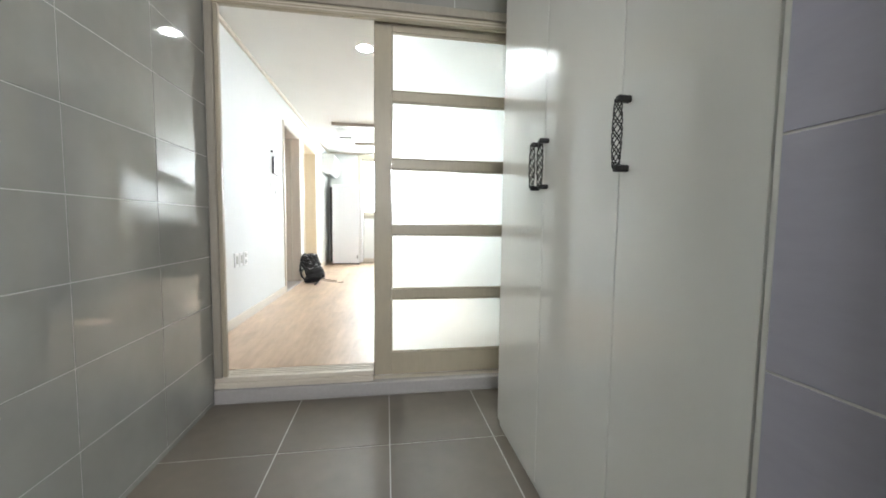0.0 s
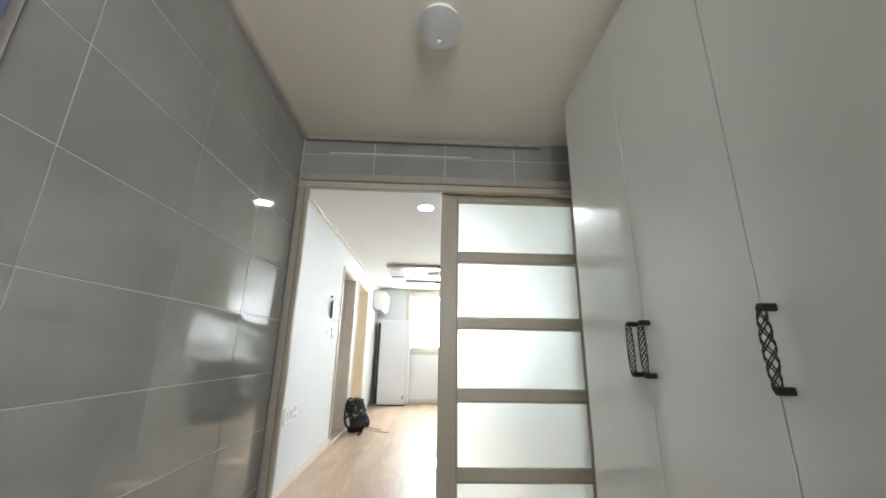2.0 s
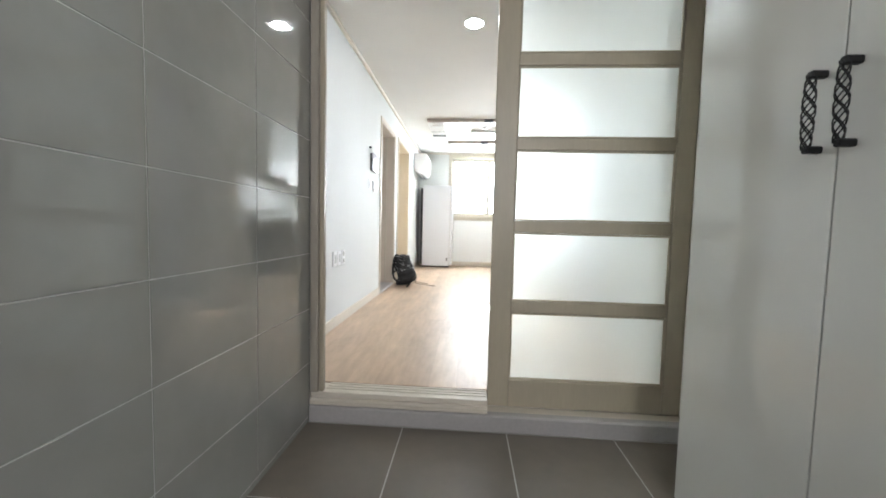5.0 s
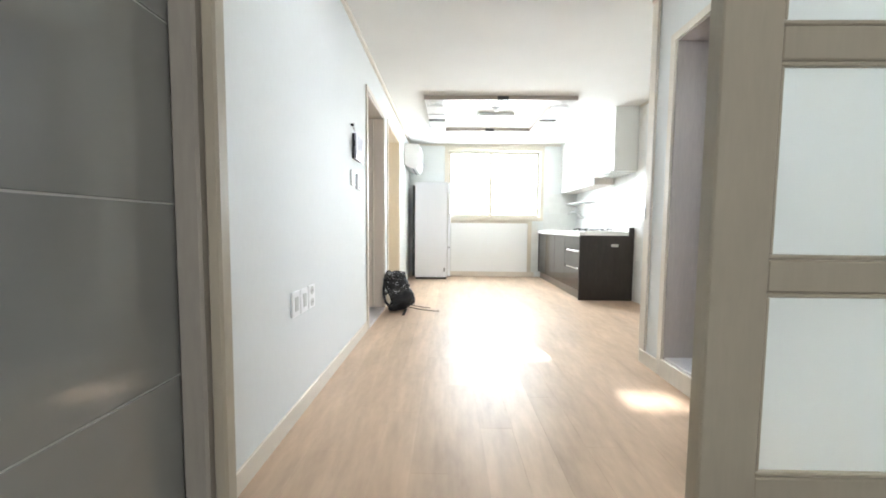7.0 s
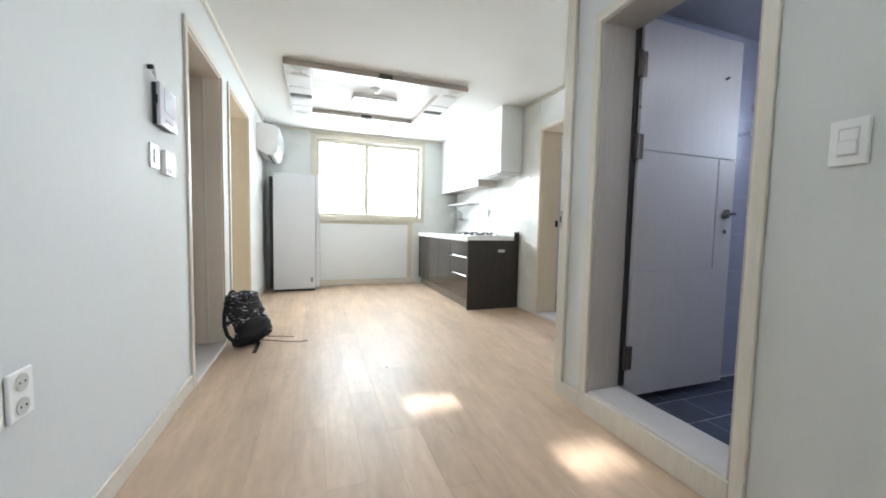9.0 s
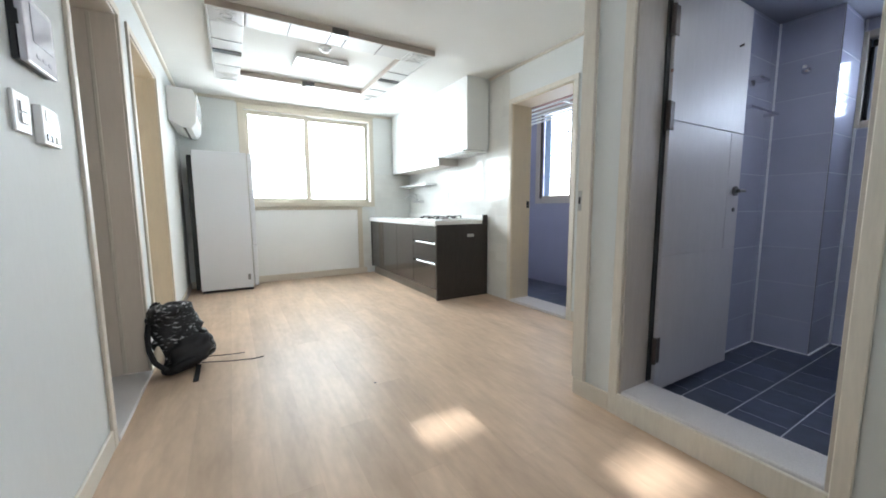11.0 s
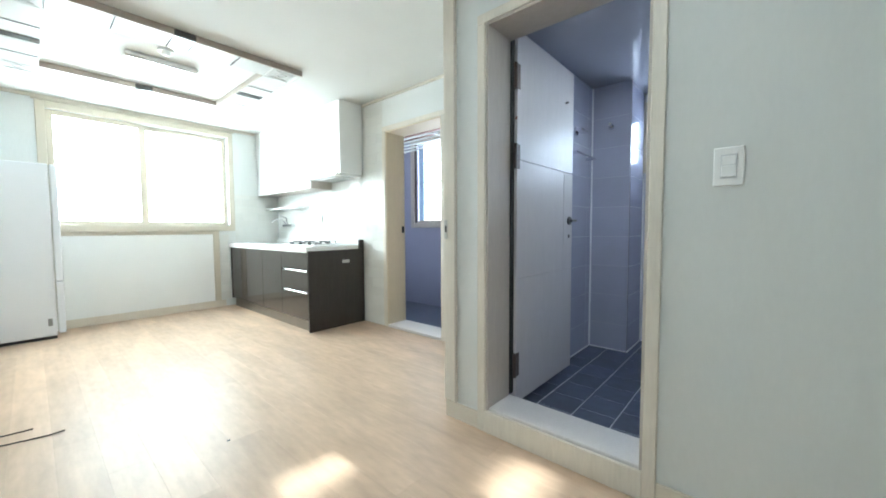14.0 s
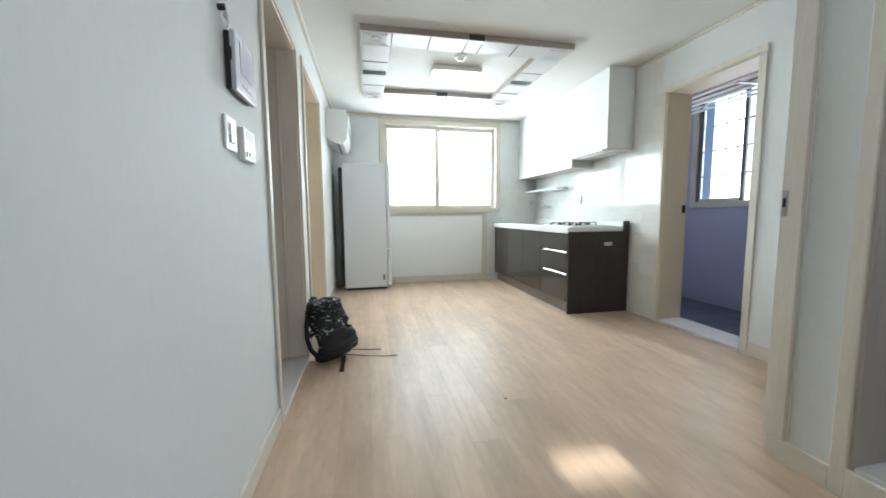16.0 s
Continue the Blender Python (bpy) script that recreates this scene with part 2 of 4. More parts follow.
def ring(c, r0, r1, z0, z1, seg=24, bm=None):
    """A flat upright-axis ring between radii r0 and r1."""
    bm = bm or bmesh.new()
    loops = []
    for r, z in ((r0, z0), (r1, z0), (r1, z1), (r0, z1)):
        loops.append([bm.verts.new((c[0] + r * math.cos(2 * math.pi * k / seg), c[1] + r * math.sin(2 * math.pi * k / seg), z)) for k in range(seg)])
    for i in range(4):
        p, q = loops[i], loops[(i + 1) % 4]
        for k in range(seg):
            bm.faces.new((p[k], p[(k + 1) % seg], q[(k + 1) % seg], q[k]))
    bmesh.ops.recalc_face_normals(bm, faces=bm.faces)
    return bm


def tube(points, r, seg=8, bm=None):
    bm = bm or bmesh.new()
    for a, b in zip(points[:-1], points[1:]):
        rod(a, b, r, seg, bm)
    return bm


def empty(name, at, label, category, group="", kind=""):
    ob = new(name)
    ob.location = at
    ob.empty_display_size = 0.05
    tagged(ob, label, category, group, kind)
    return ob


class Thing:
    """An Empty at its base whose parts are built in world coordinates."""

    def __init__(self, name, at, label, category, group="", kind=""):
        self.ob = empty(name, at, label, category, group, kind)
        self.inv = Matrix.Translation(-Vector(at))

    def add(self, name, bm, material, label="", under=None):
        bm.transform(self.inv)
        return part(name, bm, material, under or self.ob, label)


def wall(name, axis, a0, a1, u0, u1, z0, z1, holes, material, label, category="wall"):
    """A wall of thickness a0..a1 along the given axis, u along the other, with openings (u0, u1, z0, z1) right through it."""
    us = sorted({u0, u1, *[v for h in holes for v in h[:2]]})
    zs = sorted({z0, z1, *[v for h in holes for v in h[2:]]})
    us, zs = [u for u in us if u0 <= u <= u1], [z for z in zs if z0 <= z <= z1]
    full = {}
    for i in range(len(us) - 1):
        for j in range(len(zs) - 1):
            cu, cz = (us[i] + us[i + 1]) / 2, (zs[j] + zs[j + 1]) / 2
            full[i, j] = not any(h[0] < cu < h[1] and h[2] < cz < h[3] for h in holes)
    bm = bmesh.new()
    memo = {}

    def v(a, u, z):
        key = (a, u, z)
        if key not in memo:
            memo[key] = bm.verts.new((a, u, z) if axis == "x" else (u, a, z))
        return memo[key]

    for (i, j), on in full.items():
        if not on:
            continue
        p, q, r, s = us[i], us[i + 1], zs[j], zs[j + 1]
        for a in (a0, a1):
            bm.faces.new((v(a, p, r), v(a, q, r), v(a, q, s), v(a, p, s)))
        for di, dj, e in ((-1, 0, ((p, r), (p, s))), (1, 0, ((q, r), (q, s))), (0, -1, ((p, r), (q, r))), (0, 1, ((p, s), (q, s)))):
            if not full.get((i + di, j + dj)):
                (ua, za), (ub, zb) = e
                bm.faces.new((v(a0, ua, za), v(a1, ua, za), v(a1, ub, zb), v(a0, ub, zb)))
    bmesh.ops.recalc_face_normals(bm, faces=bm.faces)
    return tagged(link(name, bm, material), label, category, kind="structure")


def slab(name, x0, x1, y0, y1, z0, z1, material, label, category, bevel=0.0):
    return tagged(link(name, box(x0, x1, y0, y1, z0, z1, bevel), material), label, category, kind="structure")


# ---- plan ----
LW, RW, UW, FW, CZ = -0.735, 1.32, 2.315, 8.56, 2.41
EZ = -0.149            # entry floor
EL = -0.445            # tiled wall of the entry
PY0, PY1 = 2.425, 2.565  # partition with the sliding door

# ---- structure: main room ----
wall("wall_left", "x", LW - 0.22, LW, PY0, 8.80, -0.15, 2.6, [(5.04, 5.83, 0.0, 2.08), (6.11, 7.05, 0.0, 2.10)], WALLPAPER,
     "white wallpapered wall with two door openings")
wall("wall_far", "y", FW, FW + 0.18, LW, UW + 0.2, -0.15, 2.6, [(-0.03, 1.64, 1.10, 2.29)], WALLPAPER, "white wall with a wide window opening above a low panel")
wall("wall_bath_front", "x", RW, RW + 0.19, PY1 + 0.004, 4.345, -0.15, 2.6, [(3.365, 4.085, 0.0, 2.03)], WALLPAPER, "white wallpapered wall beside the bathroom doorway")
wall("wall_utility", "x", UW, UW + 0.24, 4.349, FW - 0.004, -0.15, 2.6, [(5.26, 6.04, -0.04, 2.06)], WALLPAPER, "white wall with the utility room doorway")
wall("wall_bath_side", "y", 4.172, 4.345, RW + 0.195, UW + 1.4, -0.15, 2.6, [], WALLPAPER, "plain wall between bathroom and kitchen")
wall("wall_partition_left", "y", PY0, 2.455, LW, -0.502, EZ - 0.1, 2.6, [], WALLPAPER, "short wall beside the sliding door")
wall("wall_partition", "y", PY0, PY1, -0.50, 1.62, EZ - 0.1, 2.6, [(-0.50, 1.44, -0.13, 2.13)], WALLPAPER, "wall between entry and main room with a wide sliding door opening")
slab("ceiling", LW - 0.2, UW + 0.2, PY1 - 0.1, FW + 0.2, CZ, CZ + 0.12, CEILING, "plain off-white papered ceiling", "ceiling")

floor = slab("floor", LW - 0.2, UW + 0.2, 2.53, FW + 0.1, -0.12, -0.0012, GAP, "light oak laminate plank floor, glossy", "floor")

# ---- structure: entry ----
wall("wall_entry_left", "x", EL - 0.25, EL - 0.0015, -0.9, PY0 - 0.002, EZ - 0.1, 2.6, [], GROUT, "entry wall clad in grey glazed tiles")
wall("wall_entry_right", "x", 1.60, 1.75, 0.60, PY0 - 0.002, EZ - 0.1, 2.6, [], WALLPAPER, "plain entry wall behind the shoe cabinet")
wall("wall_entry_pier", "x", 0.945, 1.60, 0.485, 0.60, EZ - 0.1, 2.6, [], GROUT, "short tiled pier beside the shoe cabinet")
wall("wall_outside_right", "x", 0.987, 1.10, -0.9, 0.483, EZ - 0.1, 2.6, [], STEELBLUE, "blue-grey painted reveal of the front door")
wall("wall_outside_back", "y", -1.05, -0.9, EL - 0.25, 1.10, EZ - 0.1, 2.6, [], PLASTER, "plain wall of the stair landing")
slab("ceiling_entry", EL - 0.25, 1.75, -1.0, PY0 - 0.002, 2.395, 2.52, ENTRYCEIL, "plain cream entry ceiling", "ceiling")
entry_floor = slab("floor_entry", EL - 0.2, 1.75, -1.0, PY0, EZ - 0.1, EZ - 0.0015, GROUT, "taupe porcelain tiled entry floor", "floor")

fd = Thing("front_door_frame", (0.9, 0.3, EZ), "blue-grey painted steel front door frame", "door frame", kind="structure")
fd.add("jamb", box(0.925, 0.985, 0.16, 0.483, EZ, 2.39, 0.006), STEELBLUE)
fd.add("jamb", box(EL - 0.008, EL + 0.03, 0.40, 0.893, EZ, 2.39, 0.006), STEELBLUE)
fd.add("edge_trim", box(EL - 0.004, EL + 0.008, 0.894, 0.925, EZ, 2.39, 0.003), JAMB)

# ---- structure: bathroom ----
wall("wall_bath_far", "x", 3.40, 3.62, 2.6, 4.30, -0.1, 2.4, [(3.28, 3.83, 1.56, 2.08)], BGROUT, "lavender tiled bathroom wall with a small window")
wall("wall_bath_near", "y", 2.50, 2.60, 1.62, 3.6, -0.1, 2.4, [], BTILE, "plain tiled bathroom wall")
wall("wall_bath_tiled", "y", 4.157, 4.170, 1.515, 3.40, -0.05, 2.3, [], BGROUT, "lavender tiled bathroom wall behind the door")
slab("ceiling_bath", 1.512, 3.40, 2.6, 4.156, 2.20, 2.28, BCEIL, "glossy grey-blue panelled bathroom ceiling", "ceiling")
bath_floor = slab("floor_bath", 1.512, 3.40, 2.6, 4.156, -0.10, 0.024, FLOORGROUT, "navy slate tiled bathroom floor with pale joints", "floor")
bath_column = tagged(link("pipe_column", box(2.985, 3.398, 3.855, 4.156, 0.0, 2.2), BGROUT), "lavender tiled boxed-in pipe column in the bathroom corner", "column", kind="structure")

# ---- structure: utility room ----
wall("wall_utility_far", "x", 3.60, 3.76, 4.45, 8.0, -0.2, 2.5, [(5.86, 6.96, 1.10, 2.30)], UWALL, "lavender tiled utility room wall with a window")
wall("wall_utility_end", "y", 7.6, 7.7, UW + 0.24, 3.6, -0.2, 2.5, [], UWALL, "plain lavender utility room wall")
wall("wall_utility_start", "y", 4.445, 4.50, UW + 0.24, 3.6, -0.2, 2.5, [], UWALL, "plain lavender utility room wall")
slab("ceiling_utility", UW + 0.2, 3.70, 4.45, 7.7, 2.42, 2.5, CEILING, "plain white utility room ceiling", "ceiling")
utility_floor = slab("floor_utility", UW + 0.2, 3.6, 4.45, 7.7, -0.2, -0.056, FLOORGROUT, "navy slate tiled utility room floor", "floor")

# ---- structure: side rooms on the left ----
slab("floor_left_rooms", -3.1, LW - 0.205, 4.0, 8.6, -0.15, -0.004, FLOORWOOD, "plain laminate floor of the side rooms", "floor")
slab("ceiling_left_rooms", -3.1, LW - 0.205, 4.0, 8.6, CZ, CZ + 0.1, CEILING, "plain ceiling of the side rooms", "ceiling")
wall("wall_rooms_back", "x", -3.1, -3.0, 4.0, 8.6, -0.15, 2.5, [], WALLPAPER, "plain white side room wall")
wall("wall_rooms_divide", "y", 5.93, 6.02, -3.0, LW - 0.225, -0.15, 2.5, [], WALLPAPER, "plain white wall between the side rooms")
wall("wall_rooms_start", "y", 4.0, 4.1, -3.0, LW - 0.225, -0.15, 2.5, [], WALLPAPER, "plain white side room wall")
wall("wall_rooms_end", "y", 8.5, 8.6, -3.0, LW - 0.225, -0.15, 2.5, [], WALLPAPER, "plain white side room wall")


# ---- trims ----
def trim(name, x0, x1, y0, y1, z0, z1, material=TRIM, label="cream wood trim", bevel=0.003):
    return tagged(link(name, box(x0, x1, y0, y1, z0, z1, bevel), material), label, "trim", kind="structure")


trim("crown_left", LW, LW + 0.028, PY1, FW, CZ - 0.034, CZ - 0.001, BOARD, "slim cream crown moulding along the ceiling")
trim("crown_far", LW + 0.03, 2.0, FW - 0.026, FW, CZ - 0.032, CZ - 0.001, BOARD, "slim cream crown moulding above the window")
trim("crown_right", RW - 0.022, RW, PY1, 4.345, CZ - 0.030, CZ - 0.001, BOARD, "slim cream crown moulding along the ceiling")
trim("crown_utility", UW - 0.022, UW, 4.35, 6.42, CZ - 0.024, CZ - 0.001, BOARD, "slim cream crown moulding along the ceiling")
for y0, y1 in ((PY1, 4.995), (5.875, 6.065), (7.10, 8.55)):
    trim("baseboard", LW, LW + 0.012, y0, y1, 0, 0.085, BOARD, "cream wood baseboard")
trim("baseboard", LW + 0.013, 1.56, FW - 0.012, FW, 0, 0.09, BOARD, "cream wood baseboard under the window")
trim("baseboard", RW - 0.012, RW, PY1 + 0.05, 3.318, 0, 0.09, BOARD, "cream wood baseboard")
trim("baseboard", RW - 0.012, RW, 4.132, 4.345, 0, 0.09, BOARD, "cream wood baseboard")
trim("baseboard", UW - 0.012, UW, 4.36, 5.21, 0, 0.09, BOARD, "cream wood baseboard")
trim("corner_trim", RW - 0.010, RW, 4.27, 4.357, 0.092, CZ - 0.031, TRIM, "cream wood corner board with a groove")
trim("corner_trim", RW - 0.016, RW - 0.0105, 4.268, 4.282, 0.092, CZ - 0.031, JAMB, "slim corner board moulding")
trim("corner_trim", RW, RW + 0.09, 4.3455, 4.357, 0, CZ - 0.03, TRIM, "cream wood corner board")


def door_trim(x, side, y0, y1, top, w, material, label, depth=0.014, bottom=0.0):
    """An architrave on a wall face at x round the opening y0..y1; side is the way that it stands proud."""
    a, b = sorted((x, x + side * depth))
    t = Thing("architrave", (x, (y0 + y1) / 2, bottom), label, "door trim", kind="structure")
    t.add("side_board", box(a, b, y0 - w, y0, bottom, top, 0.003), material)
    t.add("side_board", box(a, b, y1, y1 + w, bottom, top, 0.003), material)
    t.add("head_board", box(a, b, y0 - w, y1 + w, top + 0.0005, top + w, 0.003), material)
    return t


def jambs(x0, x1, y0, y1, z0, top, material, label):
    t = Thing("door_lining", ((x0 + x1) / 2, (y0 + y1) / 2, z0), label, "door lining", kind="structure")
    t.add("side_lining", box(x0, x1, y0, y0 + 0.012, z0, top, 0.002), material)
    t.add("side_lining", box(x0, x1, y1 - 0.012, y1, z0, top, 0.002), material)
    t.add("head_lining", box(x0, x1, y0 + 0.0125, y1 - 0.0125, top - 0.012, top, 0.002), material)
    return t


door_trim(LW, 1, 5.04, 5.83, 2.08, 0.042, BOARD, "cream painted door trim")
jambs(LW - 0.235, LW + 0.002, 5.04, 5.83, 0.0, 2.08, LINING, "greige wood lining of the side room doorway")
slab("threshold_1", LW - 0.235, LW + 0.016, 5.054, 5.816, -0.004, 0.022, STONE, "pale stone threshold of the side room", "threshold", 0.003)
door_trim(LW, 1, 6.11, 7.05, 2.10, 0.042, BOARD, "cream painted door trim")
# the cream here takes in the yellow of warm light from the room
jambs(LW - 0.235, LW + 0.002, 6.11, 7.05, 0.0, 2.10, CREAMJAMB, "wood lining of the second side room doorway, warm light in its cream colour")
slab("threshold_2", LW - 0.235, LW + 0.016, 6.124, 7.036, -0.004, 0.022, STONE, "pale stone threshold of the second side room", "threshold", 0.003)
door_trim(RW, -1, 3.365, 4.085, 2.03, 0.046, TRIM, "cream wood bathroom door trim")
jambs(RW - 0.004, RW + 0.205, 3.365, 4.085, 0.11, 2.03, JAMB, "greige wood lining of the bathroom doorway")
slab("threshold_3", RW + 0.0, RW + 0.205, 3.3785, 4.0715, 0.0, 0.126, STONE, "pale speckled stone bathroom threshold", "threshold", 0.004)
trim("threshold_front", RW - 0.016, RW - 0.001, 3.365, 4.085, 0.0, 0.112, TRIM, "cream wood riser below the bathroom threshold")
door_trim(UW, -1, 5.26, 6.04, 2.06, 0.046, TRIM, "cream wood utility room door trim")
jambs(UW - 0.004, UW + 0.25, 5.26, 6.04, -0.03, 2.06, CREAMJAMB, "cream wood lining of the utility doorway")
slab("threshold_4", UW - 0.014, UW + 0.25, 5.274, 6.026, -0.055, 0.026, STONE, "pale stone utility threshold", "threshold", 0.004)
sp = Thing("strike_plate", (RW - 0.011, 4.345, 0.985), "small brushed steel strike plate on the corner trim", "strike plate")
sp.add("plate", box(RW - 0.0135, RW - 0.0105, 4.330, 4.352, 0.985, 1.086, 0.001), STEEL)
sp.add("latch_hole", box(RW - 0.0142, RW - 0.0136, 4.335, 4.347, 1.02, 1.055), BLACKPL)

# ---- sliding door in the partition ----
fr = Thing("sliding_door_frame", (0.5, PY0, EZ), "beige wood sliding door frame with grooved sill", "door frame", kind="structure")
fr.add("post", box(-0.443, -0.402, PY0 - 0.018, 2.448, -0.005, 2.035, 0.004), FRAMEWOOD)
fr.add("post_rebate", box(-0.4015, -0.379, PY0 - 0.006, 2.448, -0.005, 2.035, 0.004), SLIDE)
fr.add("post_stop", box(-0.443, -0.393, 2.4485, 2.458, -0.005, 2.03, 0.002), BOARD)
fr.add("post", box(1.375, 1.455, PY0 - 0.018, PY1 + 0.016, -0.0695, 2.035, 0.004), TRIM)
fr.add("head", box(-0.443, 1.455, PY0 - 0.018, 2.455, 2.082, 2.13, 0.004), FRAMEWOOD)
fr.add("head_rebate", box(-0.443, 1.455, PY0 - 0.006, 2.455, 2.036, 2.0815, 0.004), SLIDE)
for z in (2.052, 2.067):
    fr.add("head_bead", box(-0.40, 1.455, PY0 - 0.010, PY0 - 0.0065, z - 0.003, z + 0.003, 0.001), BOARD)
for y in (2.470, 2.545):
    fr.add("head_rail", box(-0.443, 1.374, y - 0.006, y + 0.006, 2.095, 2.112, 0.001), BOARD)
fr.add("sill", box(-0.443, 0.436, PY0 - 0.018, 2.440, -0.068, -0.032, 0.004), BOARD)
fr.add("sill_step", box(-0.443, 0.436, 2.418, 2.452, -0.0315, -0.004, 0.003), BOARD)
fr.add("sill_deck", box(-0.443, 0.436, 2.4525, 2.5295, -0.066, -0.006, 0.002), BOARD)
for y in (2.462, 2.489, 2.518):
    fr.add("sill_rail", box(-0.376, 0.436, y - 0.006, y + 0.006, -0.0058, 0.0005, 0.002), BOARD)
for z in (-0.044, -0.059):
    fr.add("sill_bead", box(-0.443, 0.436, PY0 - 0.023, PY0 - 0.0185, z - 0.005, z + 0.005, 0.002), BOARD)
fr.add("track_bed", box(0.4365, 1.455, PY0 - 0.018, 2.5295, -0.11, -0.070, 0.003), BOARD)
fr.add("track_rail", box(0.4365, 1.374, 2.4985, 2.5175, -0.0698, -0.0645, 0.001), STEEL)
fr.add("riser", box(-0.443, 1.50, PY0 - 0.030, PY0 + 0.02, EZ - 0.001, -0.0685, 0.006), RISER, "pale stone riser below the sill")
fr.add("inner_trim", box(-0.443, 1.3, PY1 + 0.0165, PY1 + 0.028, 2.13, 2.19, 0.003), TRIM)
fr.add("inner_post", box(1.295, 1.374, 2.5275, PY1 + 0.016, -0.001, 2.09, 0.003), TRIM)
fr.add("inner_trim", box(RW - 0.055, RW - 0.016, PY1 + 0.0165, PY1 + 0.03, 0, CZ - 0.04, 0.003), TRIM)


def sliding_panel(y, x0, x1, label):
    t = Thing("sliding_door", ((x0 + x1) / 2, y, -0.064), label, "sliding door")
    t.add("stile", box(x0, x0 + 0.103, y - 0.018, y + 0.018, -0.064, 2.09, 0.003), SLIDE)
    t.add("stile", box(x1 - 0.085, x1, y - 0.018, y + 0.018, -0.064, 2.09, 0.003), SLIDE)
    a, b = x0 + 0.1035, x1 - 0.0855
    zs = [0.076 + 0.397 * k for k in range(6)]
    t.add("bottom_rail", box(a, b, y - 0.018, y + 0.018, -0.064, 0.076, 0.003), SLIDE)
    t.add("top_rail", box(a, b, y - 0.018, y + 0.018, 2.004, 2.09, 0.003), SLIDE)
    for k in range(5):
        top = zs[k + 1] - 0.058 if k < 4 else 2.0035
        if k < 4:
            t.add("glazing_bar", box(a, b, y - 0.015, y + 0.015, zs[k + 1] - 0.0575, zs[k + 1] - 0.0005, 0.003), SLIDE)
        g = t.add("glass_pane", box(a, b, y - 0.0025, y + 0.0025, zs[k], top), FROST, "frosted glass pane")
        g.visible_shadow = False
        for z0, z1 in ((zs[k] + 0.0005, zs[k] + 0.009), (top - 0.009, top - 0.0005)):
            t.add("glazing_bead", box(a, b, y - 0.0135, y - 0.0027, z0, z1, 0.002), SLIDE, "", g)
        for u in (a + 0.0003, b - 0.0083):
            t.add("glazing_bead", box(u, u + 0.008, y - 0.0135, y - 0.0027, zs[k] + 0.0093, top - 0.0093, 0.002), SLIDE, "", g)
    return t


sliding_panel(2.508, 0.438, 1.372, "beige wood sliding door with five frosted glass panes")

# ---- entry things ----
cab = Thing("shoe_cabinet", (1.3, 1.35, EZ), "tall white high-gloss shoe cabinet with black lattice handles", "cabinet")
CX = 1.075
cab.add("carcass", box(CX + 0.02, 1.598, 0.62, 1.987, EZ, 2.39, 0.002), GLOSSWHITE)
cab.add("filler_strip", box(CX + 0.002, CX + 0.0195, 0.605, 0.716, EZ, 2.39, 0.002), GLOSSWHITE)


def lattice_handle(t, door, y):
    z0, z1 = 1.015, 1.175
    for z in (z0, z1):
        t.add("handle_mount", box(CX - 0.036, CX - 0.0005, y - 0.008, y + 0.008, z - 0.008, z + 0.008, 0.003), BLACK, "", door)
    bm = bmesh.new()
    turns, n, r = 1.6, 26, 0.010
    for k in range(3):
        for s in (1, -1):
            pts = []
            for i in range(n + 1):
                f = i / n
                a = s * f * turns * 2 * math.pi + k * 2 * math.pi / 3
                rr = r * (0.75 + 0.35 * math.sin(math.pi * f))
                pts.append((CX - 0.032 + rr * math.cos(a), y + rr * math.sin(a), z0 + f * (z1 - z0)))
            tube(pts, 0.0016, 5, bm)
    t.add("handle_grip", bm, BLACK, "black twisted lattice grip", door)


for y0, y1, hy in ((0.718, 1.075, 1.045), (1.079, 1.510, 1.478), (1.514, 1.985, 1.548)):
    d = cab.add("door", box(CX, CX + 0.0195, y0, y1, EZ + 0.04, 2.37, 0.0009), GLOSSWHITE)
    lattice_handle(cab, d, hy)
cab.add("plinth", box(CX + 0.012, CX + 0.0195, 0.72, 1.985, EZ, EZ + 0.037), GLOSSWHITE)

lampe = Thing("entry_ceiling_lamp", (0.38, 1.50, 2.395), "small round clear glass ceiling lamp, unlit", "ceiling lamp")
lampe.add("base", rod((0.385, 1.52, 2.368), (0.385, 1.52, 2.3945), 0.075, 32), WHITE)
bm = bmesh.new()
bmesh.ops.create_uvsphere(bm, u_segments=32, v_segments=16, radius=0.095, matrix=Matrix.Translation((0.385, 1.52, 2.35)) @ Matrix.Diagonal((1, 1, 0.62, 1)))
bmesh.ops.delete(bm, geom=[v for v in bm.verts if v.co.z > 2.372], context="VERTS")
smooth(lampe.add("glass_bowl", bm, CLEARBOWL))
lampe.add("finial", rod((0.385, 1.52, 2.285), (0.385, 1.52, 2.30), 0.008, 12), CHROME)
# cream strip that paints the stripe reflected in the lintel tiles
trim("lintel_strip", -0.28, 0.62, PY0 - 0.0135, PY0 - 0.0115, 2.268, 2.278, BOARD, "thin cream strip painting a reflection on the tiled lintel")
trim("crown_entry", EL - 0.002, EL + 0.022, 0.94, PY0 - 0.02, 2.365, 2.394, JAMB, "slim brown crown moulding in the entry")

trim("crown_lintel", EL + 0.024, 1.07, PY0 - 0.034, PY0 - 0.0125, 2.358, 2.394, FRAMEWOOD, "slim grey-brown moulding over the tiled lintel")

